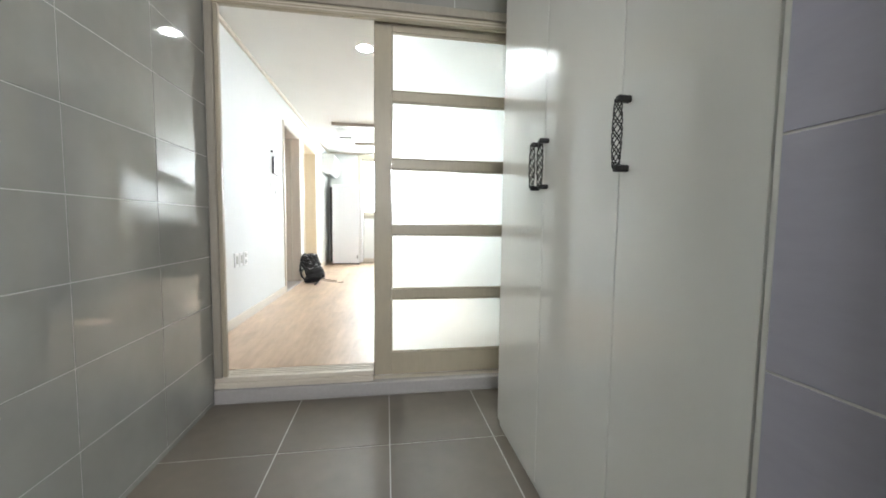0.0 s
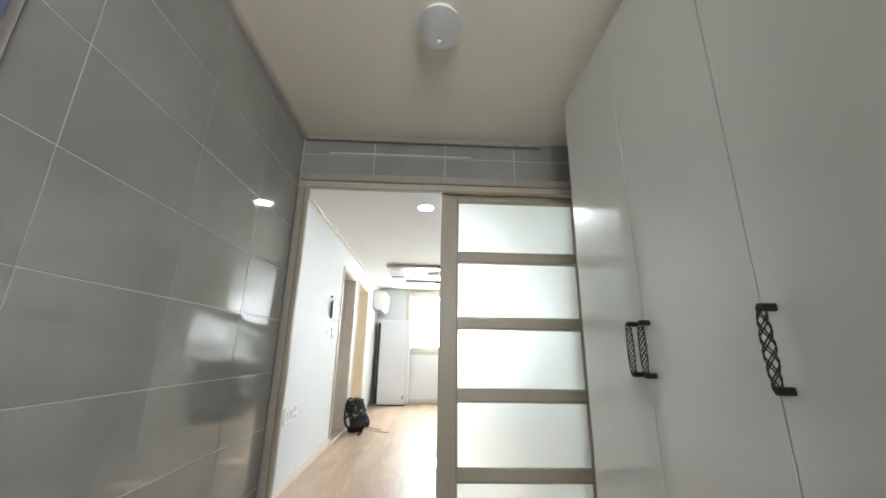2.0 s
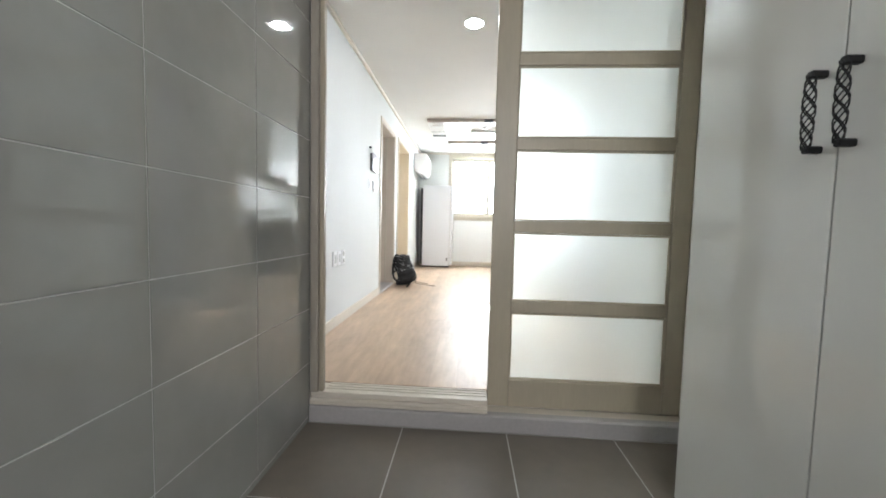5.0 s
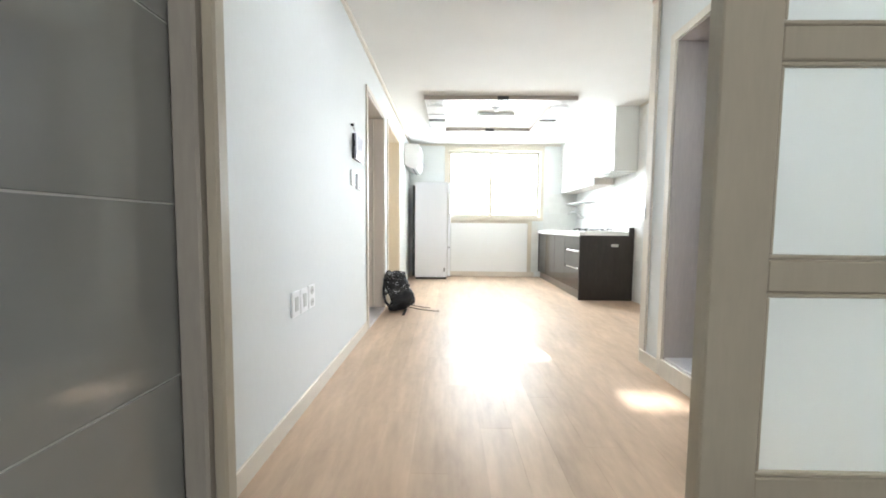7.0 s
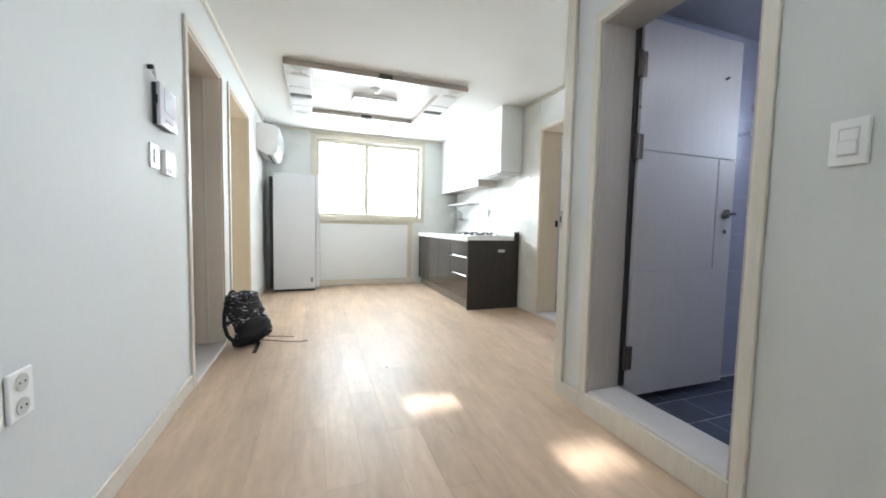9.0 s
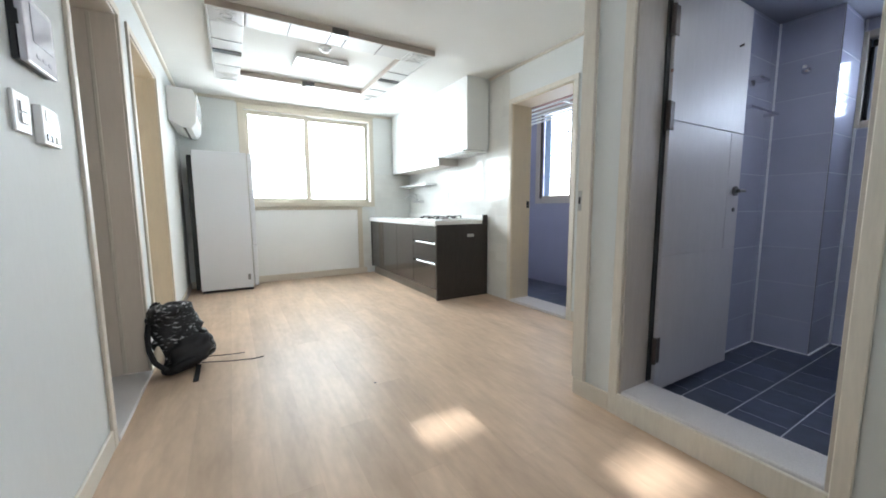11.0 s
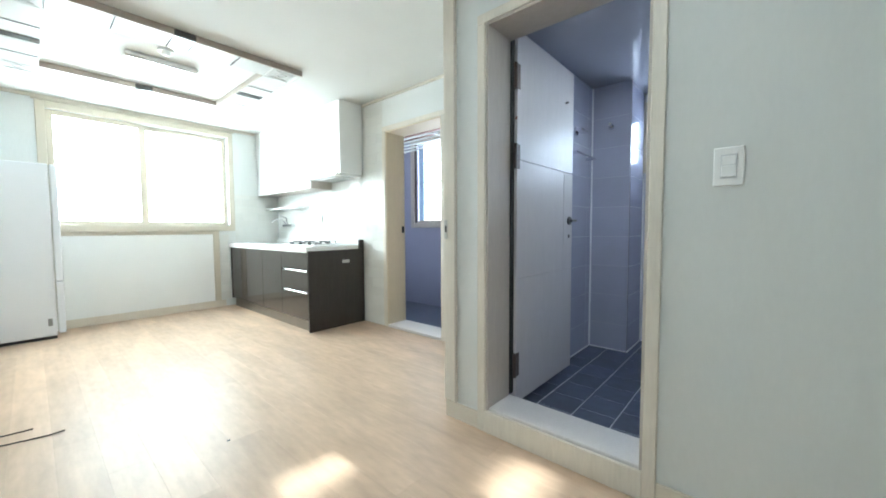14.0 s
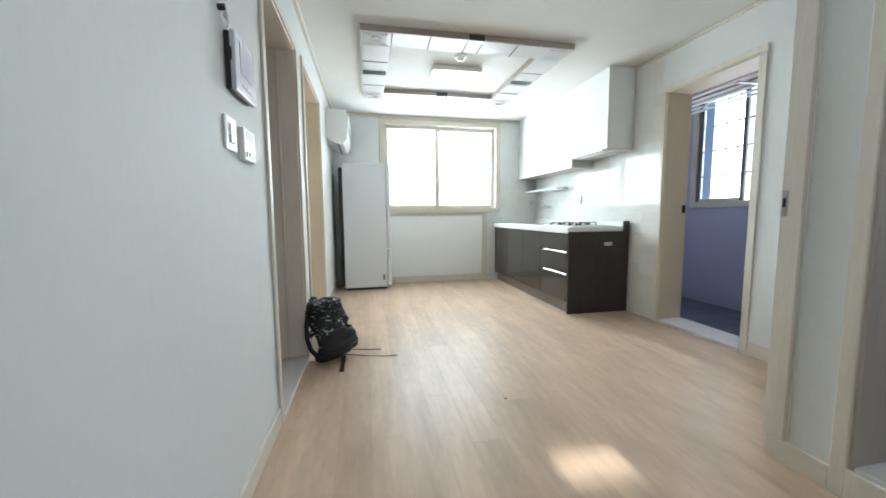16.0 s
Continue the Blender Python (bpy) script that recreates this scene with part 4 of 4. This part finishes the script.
for x0 in (TX0, TX1 - TB):
    ys = [TY0 + TB + run * f for f in (0, 0.28, 0.46, 0.56, 0.8, 1)]
    for k in range(5):
        tray_piece(x0, x0 + TB, ys[k], ys[k + 1])
    tray.add("inset", box(x0 + 0.003, x0 + TB - 0.003, ys[2], ys[3] - 0.03, TZ - 0.005, TZ - 0.0005, 0.001), SMOKY, "smoked mirror inset")
    for k in (1, 4):
        tray.add("joint", box(x0 + 0.002, x0 + TB - 0.002, ys[k] - 0.003, ys[k] + 0.003, TZ - 0.0035, TZ - 0.0003), GROOVE)

led = Thing("led_ceiling_lamp", (0.58, 6.85, CZ), "flat rectangular white ceiling lamp, lit", "ceiling lamp")
led.add("housing", box(0.35, 0.82, 6.70, 7.02, CZ - 0.05, CZ - 0.001, 0.006, seg=2), WHITE)
led.add("diffuser", box(0.36, 0.81, 6.71, 7.01, CZ - 0.062, CZ - 0.0505, 0.004), LED)
led.add("end_cap", box(0.345, 0.825, 6.692, 6.6995, CZ - 0.035, CZ - 0.015, 0.002), WHITE)
sm = Thing("smoke_detector", (0.56, 6.5, CZ), "small round white smoke detector", "smoke detector")
sm.add("base", rod((0.56, 6.50, CZ - 0.02), (0.56, 6.50, CZ - 0.001), 0.05, 28), WHITE)
sm.add("dome", rod((0.56, 6.50, CZ - 0.045), (0.56, 6.50, CZ - 0.0205), 0.022, 24, r2=0.036), WHITE)
dl = Thing("downlight", (0.325, 3.60, CZ), "round recessed-look white downlight, lit", "downlight")
dl.add("rim", ring((0.325, 3.60), 0.066, 0.080, CZ - 0.012, CZ - 0.001, 36), WHITE)
dl.add("diffuser", rod((0.325, 3.60, CZ - 0.010), (0.325, 3.60, CZ - 0.003), 0.0655, 36), DOWN)

# ---- kitchen ----
KX, KY0, KY1 = 1.63, 6.43, 8.50
unit_spans = ((KY0 + 0.022, 7.02, "drawer"), (7.02, 7.52, "door"), (7.52, 8.02, "door"), (8.02, KY1, "door"))
for y0, y1, kind in unit_spans:
    t = Thing("base_cabinet", ((KX + UW) / 2, (y0 + y1) / 2, 0), "dark walnut gloss kitchen base unit" + (" with three drawers" if kind == "drawer" else " with a plain door"), "cabinet", "kitchen base units")
    t.add("body", box(KX + 0.022, UW - 0.012, y0 + 0.001, y1 - 0.001, 0.11, 0.80), WALNUT)
    if kind == "drawer":
        for z0, z1 in ((0.12, 0.385), (0.405, 0.605), (0.625, 0.805)):
            d = t.add("drawer_front", box(KX + 0.002, KX + 0.0215, y0 + 0.002, y1 - 0.002, z0, z1, 0.002), DARKWOOD)
            if z1 < 0.7:
                t.add("pull_rail", box(KX - 0.008, KX + 0.021, y0 + 0.004, y1 - 0.10, z1 + 0.001, z1 + 0.019, 0.003), CHROME, "bright metal pull rail", d)
    else:
        t.add("door", box(KX + 0.002, KX + 0.0215, y0 + 0.002, y1 - 0.002, 0.12, 0.805, 0.002), DARKWOOD)
    t.add("plinth", box(KX + 0.035, KX + 0.05, y0 + 0.001, y1 - 0.001, 0.0, 0.109), KICK)
ep = Thing("end_panel", (2.0, KY0, 0), "dark walnut end panel of the kitchen run", "end panel")
bm = bmesh.new()
box(KX, UW - 0.013, KY0, KY0 + 0.020, 0.0, 0.823, 0.001, bm)
ep.add("panel", bm, WALNUT)
ep.add("upstand", box(UW - 0.075, UW - 0.013, KY0, KY0 + 0.02, 0.8235, 0.925, 0.001), WALNUT)
ep.add("maker_plate", box(2.02, 2.11, KY0 - 0.002, KY0 - 0.0003, 0.68, 0.715, 0.0005), PAPER, "small pale plate")
ep2 = Thing("end_panel", (2.0, KY1 + 0.02, 0), "dark walnut end panel beside the far wall", "end panel")
ep2.add("panel", box(KX - 0.004, UW - 0.013, KY1 + 0.001, KY1 + 0.02, 0.11, 0.823, 0.001), WALNUT)
wt = Thing("worktop", (2.0, 7.4, 0.82), "white artificial stone worktop with a raised lip", "worktop")
SX0, SX1, SY0, SY1 = 1.78, 2.18, 7.75, 8.35
for a in ((KX - 0.012, SX0, KY0 + 0.001, FW - 0.012), (SX1, UW - 0.013, KY0 + 0.021, FW - 0.012), (SX0, SX1, KY0 + 0.001, SY0), (SX0, SX1, SY1, FW - 0.012)):
    wt.add("slab", box(*a, 0.824, 0.864), COUNTER)
wt.add("front_edge", box(KX - 0.016, KX - 0.0125, KY0 + 0.001, FW - 0.012, 0.808, 0.866, 0.001), COUNTER)
wt.add("backsplash", box(UW - 0.03, UW - 0.0135, KY0 + 0.021, FW - 0.012, 0.8645, 0.915, 0.003), COUNTER)
sk = Thing("kitchen_sink", (1.98, 8.05, 0.66), "stainless steel sink bowl let into the worktop", "sink")
sk.add("rim", box(SX0 - 0.02, SX0 + 0.01, SY0 - 0.02, SY1 + 0.02, 0.8645, 0.870, 0.002), STEEL)
sk.add("rim", box(SX1 - 0.01, SX1 + 0.02, SY0 - 0.02, SY1 + 0.02, 0.8645, 0.870, 0.002), STEEL)
sk.add("rim", box(SX0 + 0.0105, SX1 - 0.0105, SY0 - 0.02, SY0 + 0.01, 0.8645, 0.870, 0.002), STEEL)
sk.add("rim", box(SX0 + 0.0105, SX1 - 0.0105, SY1 - 0.01, SY1 + 0.02, 0.8645, 0.870, 0.002), STEEL)
sk.add("bowl", box(SX0 + 0.002, SX1 - 0.002, SY0 + 0.002, SY1 - 0.002, 0.81, 0.818, 0.002), STEEL)
fc = Thing("kitchen_faucet", (UW - 0.012, 8.15, 1.10), "chrome wall-mounted kitchen faucet with two taps", "faucet")
fc.add("body", rod((UW - 0.06, 8.02, 1.10), (UW - 0.06, 8.28, 1.10), 0.018, 14), CHROME)
for y in (8.04, 8.26):
    fc.add("inlet", rod((UW - 0.013, y, 1.10), (UW - 0.06, y, 1.10), 0.022, 14), CHROME)
fc.add("spout", tube([(UW - 0.06, 8.15, 1.10), (UW - 0.12, 8.15, 1.17), (UW - 0.24, 8.13, 1.19), (UW - 0.30, 8.12, 1.14)], 0.011, 10), CHROME)
fc.add("lever", tube([(UW - 0.06, 8.15, 1.12), (UW - 0.08, 8.15, 1.21), (UW - 0.16, 8.15, 1.235)], 0.008, 8), CHROME)
ck = Thing("gas_cooktop", (1.97, 6.87, 0.865), "built-in gas cooktop with black pan supports", "cooktop")
ck.add("top_plate", box(1.74, 2.22, 6.55, 7.18, 0.8645, 0.878, 0.004), LACQUER)
for x, y, r in ((1.90, 6.70, 0.075), (1.90, 7.03, 0.085), (2.12, 6.87, 0.06)):
    b = ck.add("burner", rod((x, y, 0.8785), (x, y, 0.895), 0.035, 20), BLACK)
    ck.add("burner_ring", ring((x, y), r - 0.012, r, 0.8785, 0.884, 24), STEEL, "", b)
    for k in range(4):
        a = k * math.pi / 2 + 0.785
        ck.add("pan_support", rod((x + 0.03 * math.cos(a), y + 0.03 * math.sin(a), 0.905), (x + (r + 0.03) * math.cos(a), y + (r + 0.03) * math.sin(a), 0.905), 0.006, 6), BLACK, "", b)
        ck.add("support_foot", rod((x + (r + 0.028) * math.cos(a), y + (r + 0.028) * math.sin(a), 0.8785), (x + (r + 0.028) * math.cos(a), y + (r + 0.028) * math.sin(a), 0.908), 0.006, 6), BLACK, "", b)
for k in range(3):
    ck.add("knob", rod((1.775, 6.66 + 0.2 * k, 0.8785), (1.775, 6.66 + 0.2 * k, 0.90), 0.018, 16), BLACKPL)
UX = 2.017
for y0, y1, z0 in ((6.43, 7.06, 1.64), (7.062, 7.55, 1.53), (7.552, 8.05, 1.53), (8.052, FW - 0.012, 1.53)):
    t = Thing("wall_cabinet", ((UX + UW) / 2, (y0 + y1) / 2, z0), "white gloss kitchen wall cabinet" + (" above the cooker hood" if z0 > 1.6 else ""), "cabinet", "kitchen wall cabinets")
    # lower-hung units get a greige body, the one over the hood white
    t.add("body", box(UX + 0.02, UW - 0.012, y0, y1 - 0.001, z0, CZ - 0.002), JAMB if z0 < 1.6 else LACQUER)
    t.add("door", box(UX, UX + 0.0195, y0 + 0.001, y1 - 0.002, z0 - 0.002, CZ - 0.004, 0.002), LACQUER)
hd = Thing("cooker_hood", (2.15, 6.75, 1.60), "slim white pull-out cooker hood with a steel grille", "cooker hood")
hd.add("body", box(UX - 0.01, UW - 0.014, 6.445, 7.05, 1.615, 1.6375, 0.003), LACQUER)
hd.add("visor", box(UX - 0.045, UX - 0.0105, 6.445, 7.05, 1.618, 1.6365, 0.003), STEEL)
hd.add("grille", box(UX + 0.04, UW - 0.06, 6.52, 6.98, 1.609, 1.6148, 0.001), STEEL)
hd.add("lamp_cover", box(UX + 0.01, UX + 0.035, 6.55, 6.65, 1.610, 1.6148, 0.001), LACQUER)
sf = Thing("wall_shelf", (2.2, 7.9, 1.32), "white wall shelf below the cabinets", "shelf")
sf.add("board", box(UW - 0.19, UW - 0.0125, 7.62, FW - 0.013, 1.325, 1.350, 0.003), LACQUER)
for y in (7.8, 8.35):
    sf.add("bracket", box(UW - 0.16, UW - 0.0125, y - 0.01, y + 0.01, 1.300, 1.3245, 0.002), CHROME)
oc = Thing("wall_socket", (UW, 7.35, 1.15), "white wall outlet plate on the kitchen tiles", "socket", "wall sockets")
oc.add("cover", box(UW - 0.022, UW - 0.0125, 7.30, 7.38, 1.12, 1.24, 0.003), WHITE)

# ---- backpack ----
bp = Thing("backpack", (-0.53, 5.80, 0.0), "black and grey camouflage backpack leaning against the wall", "backpack")
BM = Matrix.Translation((-0.525, 5.80, 0.0)) @ Matrix.Scale(0.88, 4) @ Matrix.Rotation(radians(-14), 4, "Y") @ Matrix.Rotation(radians(-12), 4, "X") @ Matrix.Rotation(radians(14), 4, "Z")


def blob(cx, cy, cz, sx, sy, sz, power=2.6, seed=0.0, rough=0.02, u=44, v=30):
    bm = bmesh.new()
    bmesh.ops.create_uvsphere(bm, u_segments=u, v_segments=v, radius=1)
    for vert in bm.verts:
        d = vert.co.normalized()
        k = (abs(d.x) ** power + abs(d.y) ** power + abs(d.z) ** power) ** (-1 / power)
        p = Vector((d.x * k * sx, d.y * k * sy, d.z * k * sz))
        fold = noise.noise(Vector((p.x * 5, p.y * 5, p.z * 22)) + Vector((seed, 0, 0)))
        p += d * rough * (fold + 0.6 * noise.noise(p * 13 + Vector((0, seed, 0))))
        vert.co = p + Vector((cx, cy, cz))
    bm.transform(BM)
    return bm


def camo_cloth():
    """Black cloth with pale broken streaks that lie across it."""
    m = bpy.data.materials.new("black_grey_camouflage_print")
    m.use_nodes = True
    nt = m.node_tree
    bs = nt.nodes["Principled BSDF"]
    bs.inputs["Roughness"].default_value = 0.6
    geo = nt.nodes.new("ShaderNodeNewGeometry")
    mp = nt.nodes.new("ShaderNodeMapping")
    mp.inputs["Scale"].default_value = (30, 30, 75)
    mp.inputs["Rotation"].default_value = (0.2, 0.35, 0)
    tx = nt.nodes.new("ShaderNodeTexNoise")
    tx.inputs["Scale"].default_value, tx.inputs["Detail"].default_value = 1.0, 5.0
    rp = nt.nodes.new("ShaderNodeValToRGB")
    rp.color_ramp.interpolation = "LINEAR"
    rp.color_ramp.elements[0].position, rp.color_ramp.elements[0].color = 0.51, (0.010, 0.010, 0.011, 1)
    rp.color_ramp.elements[1].position, rp.color_ramp.elements[1].color = 0.67, (0.55, 0.55, 0.56, 1)
    e = rp.color_ramp.elements.new(0.585)
    e.color = (0.045, 0.045, 0.048, 1)
    nt.links.new(geo.outputs["Position"], mp.inputs["Vector"])
    nt.links.new(mp.outputs["Vector"], tx.inputs["Vector"])
    nt.links.new(tx.outputs["Fac"], rp.inputs["Fac"])
    nt.links.new(rp.outputs["Color"], bs.inputs["Base Color"])
    return m


PRINT = camo_cloth()
smooth(bp.add("body", blob(0.0, 0.0, 0.25, 0.155, 0.115, 0.255, 2.35, 1, 0.03), PRINT))
smooth(bp.add("front_pocket", blob(0.03, -0.085, 0.13, 0.125, 0.065, 0.10, 2.4, 5, 0.03), CAMO))
smooth(bp.add("top_flap", blob(-0.03, -0.02, 0.425, 0.115, 0.10, 0.075, 2.1, 9, 0.03), PRINT))
smooth(bp.add("side_pocket", blob(0.14, -0.02, 0.14, 0.04, 0.085, 0.11, 2.6, 12), PRINT))
smooth(bp.add("hip_pad", blob(-0.02, -0.05, 0.05, 0.14, 0.11, 0.045, 2.4, 15), STRAP))


def strap(points, w, name, material=STRAP):
    bm = bmesh.new()
    rows = []
    for x, y, z in points:
        rows.append([bm.verts.new((x - w / 2, y, z)), bm.verts.new((x + w / 2, y + 0.002, z + 0.002))])
    for p, q in zip(rows[:-1], rows[1:]):
        bm.faces.new((p[0], p[1], q[1], q[0]))
    bmesh.ops.solidify(bm, geom=list(bm.faces), thickness=0.004)
    return bp.add(name, bm, material)


bm = bmesh.new()
tube([(-0.10, -0.02, 0.45), (-0.135, -0.04, 0.40), (-0.165, -0.06, 0.32), (-0.185, -0.08, 0.22), (-0.180, -0.10, 0.13), (-0.14, -0.12, 0.06), (-0.07, -0.12, 0.03)], 0.017, 8, bm)
bm.transform(BM)
bp.add("shoulder_strap", bm, STRAP)
bm = bmesh.new()
tube([(-0.09, 0.03, 0.47), (-0.085, 0.03, 0.51), (-0.05, 0.03, 0.515), (-0.04, 0.03, 0.48)], 0.012, 8, bm)
bm.transform(BM)
bp.add("top_loop", bm, STRAP)
bm = bmesh.new()
bmesh.ops.create_uvsphere(bm, u_segments=16, v_segments=10, radius=1, matrix=pose(-0.145, -0.075, 0.155, 10, 8, 10) @ Matrix.Diagonal((0.030, 0.022, 0.075, 1)))
bm.transform(BM)
smooth(bp.add("lining", bm, PALECLOTH, "pale cream lining showing at the side"))
bp.add("base_strap", box(-0.495, -0.467, 5.54, 5.80, 0.002, 0.008, 0.001), STRAP)
bp.add("loose_cord", tube([(-0.47, 5.69, 0.06), (-0.30, 5.72, 0.022), (-0.17, 5.73, 0.006), (-0.11, 5.74, 0.005)], 0.0035, 6), STRAP)
bp.add("loose_cord", tube([(-0.47, 5.76, 0.07), (-0.30, 5.85, 0.02), (-0.22, 5.88, 0.006)], 0.0035, 6), STRAP)
for x, y in ((0.41, 4.99), (1.05, 3.05)):
    cr = Thing("floor_crumb", (x, y, 0.0), "tiny dark crumb on the floor", "crumb")
    cr.add("crumb", box(x, x + 0.014, y, y + 0.008, 0.0005, 0.005, 0.001), BLACKPL)


# ---- pieces ----
def pieces(name, parent, material, origin, ua, va, na, usize, vsize, us, vs, thick, gap, bevel=0.0007, offset=0.0, keep=None):
    """Tiles or planks that share one mesh per size, on a plane: ua, va span it, na points out of it. Cut at the edges us, vs."""
    ua, va, na, origin = Vector(ua), Vector(va), Vector(na), Vector(origin)
    inv = parent.matrix_world.inverted()
    meshes = {}
    j, v = 0, vs[0]
    while v < vs[1] - 1e-4:
        v1 = min(v + vsize, vs[1])
        u = us[0] - (offset * usize * (j % 2) if offset < 1 else usize * ((j * 0.37) % 1.0))
        while u < us[1] - 1e-4:
            a, b = max(u, us[0]), min(u + usize, us[1])
            u += usize
            if b - a < 0.02 or v1 - v < 0.01 or (keep and not keep((a + b) / 2, (v + v1) / 2)):
                continue
            key = (round(b - a, 4), round(v1 - v, 4))
            if key not in meshes:
                bm = box(-key[0] / 2 + gap / 2, key[0] / 2 - gap / 2, -key[1] / 2 + gap / 2, key[1] / 2 - gap / 2, 0.0015 - thick, 0.0015)
                top = [e for e in bm.edges if all(q.co.z > 0 for q in e.verts)]
                bmesh.ops.bevel(bm, geom=top, offset=bevel, segments=1, affect="EDGES", profile=0.5)
                m = Matrix((ua, va, na)).transposed().to_4x4()
                if m.determinant() < 0:
                    bmesh.ops.reverse_faces(bm, faces=list(bm.faces))
                bm.transform(m)
                me = bpy.data.meshes.new(name)
                bm.to_mesh(me)
                bm.free()
                me.materials.append(material)
                meshes[key] = me
            ob = new(name, meshes[key])
            ob.parent = parent
            ob.location = origin + ua * ((a + b) / 2) + va * ((v + v1) / 2)
        v = v1
        j += 1


obs = bpy.data.objects
# floor planks run along y
pieces("plank", floor, FLOORWOOD, (0, 0, -0.0015), (0, 1, 0), (1, 0, 0), (0, 0, 1), 1.20, 0.145, (2.53, FW), (LW, UW), 0.010, 0.0005, 0.0002, offset=2)
# entry wall, pier, lintel and floor
pieces("tile", obs["wall_entry_left"], ETILE, (EL - 0.0015, 0, 0), (0, 1, 0), (0, 0, 1), (1, 0, 0), 0.449, 0.270, (0.618 - 0.449, PY0 - 0.003), (EZ - 0.2465, 2.39), 0.010, 0.003,
       keep=None)
pieces("tile", obs["wall_entry_pier"], LTILE, (0.945, 0, 0), (0, 1, 0), (0, 0, 1), (-1, 0, 0), 0.449, 0.270, (0.485, 0.60), (EZ - 0.2185, 2.39), 0.010, 0.003)
pieces("tile", obs["wall_partition"], ETILE, (0, PY0, 0), (1, 0, 0), (0, 0, 1), (0, -1, 0), 0.449, 0.135, (EL, 1.59), (2.132, 2.394), 0.010, 0.003)
pieces("tile", entry_floor, EFLOOR, (0, 0, EZ - 0.0015), (1, 0, 0), (0, 1, 0), (0, 0, 1), 0.50, 0.50, (0.028 - 0.5, 1.598), (2.394 - 5 * 0.5, 2.394), 0.006, 0.005)
# bathroom
pieces("tile", bath_floor, BFLOOR, (0, 0, 0.024), (1, 0, 0), (0, 1, 0), (0, 0, 1), 0.20, 0.20, (1.527, 3.398), (2.60, 4.156), 0.007, 0.005, offset=0.5)
pieces("tile", obs["wall_bath_tiled"], BTILE, (0, 4.157, 0), (1, 0, 0), (0, 0, 1), (0, -1, 0), 0.449, 0.2425, (1.54, 2.985), (0.0, 2.20), 0.008, 0.004)
pieces("tile", bath_column, BTILE, (2.985, 0, 0), (0, 1, 0), (0, 0, 1), (-1, 0, 0), 0.449, 0.2425, (3.856, 4.156), (0.0, 2.20), 0.008, 0.004)
pieces("tile", bath_column, BTILE, (0, 3.855, 0), (1, 0, 0), (0, 0, 1), (0, -1, 0), 0.449, 0.2425, (2.985, 3.39), (0.0, 2.20), 0.008, 0.004)
pieces("tile", obs["wall_bath_far"], BTILE, (3.40, 0, 0), (0, 1, 0), (0, 0, 1), (-1, 0, 0), 0.449, 0.2425, (2.62, 3.877), (0.0, 1.51), 0.008, 0.004)
pieces("tile", obs["wall_bath_far"], BTILE, (3.40, 0, 0), (0, 1, 0), (0, 0, 1), (-1, 0, 0), 0.449, 0.2425, (2.62, 3.23), (1.51, 2.2), 0.008, 0.003)
# utility room
pieces("tile", utility_floor, BFLOOR, (0, 0, -0.056), (1, 0, 0), (0, 1, 0), (0, 0, 1), 0.20, 0.20, (UW + 0.252, 3.598), (5.2, 7.6), 0.007, 0.007)
# kitchen wall
pieces("tile", obs["wall_utility"], KTILE, (UW, 0, 0), (0, 1, 0), (0, 0, 1), (-1, 0, 0), 0.20, 0.10, (6.09, FW - 0.012), (0.91, 1.66), 0.008, 0.003, offset=0.5)
pieces("tile", obs["wall_utility"], KTILE, (UW, 0, 0), (0, 1, 0), (0, 0, 1), (-1, 0, 0), 0.20, 0.10, (6.09, 6.425), (0.01, 0.91), 0.008, 0.003, offset=0.5)
pieces("tile", obs["wall_utility"], KTILE, (UW, 0, 0), (0, 1, 0), (0, 0, 1), (-1, 0, 0), 0.20, 0.10, (6.09, 6.425), (1.66, 2.38), 0.008, 0.003, offset=0.5)
pieces("tile", obs["wall_far"], KTILE, (0, FW, 0), (1, 0, 0), (0, 0, 1), (0, -1, 0), 0.20, 0.10, (1.71, UW - 0.01), (0.87, 1.53), 0.008, 0.003, offset=0.5)
pieces("tile", obs["wall_far"], KTILE, (0, FW, 0), (1, 0, 0), (0, 0, 1), (0, -1, 0), 0.20, 0.10, (1.51, 1.62), (0.1, 0.98), 0.008, 0.003, offset=0.5)
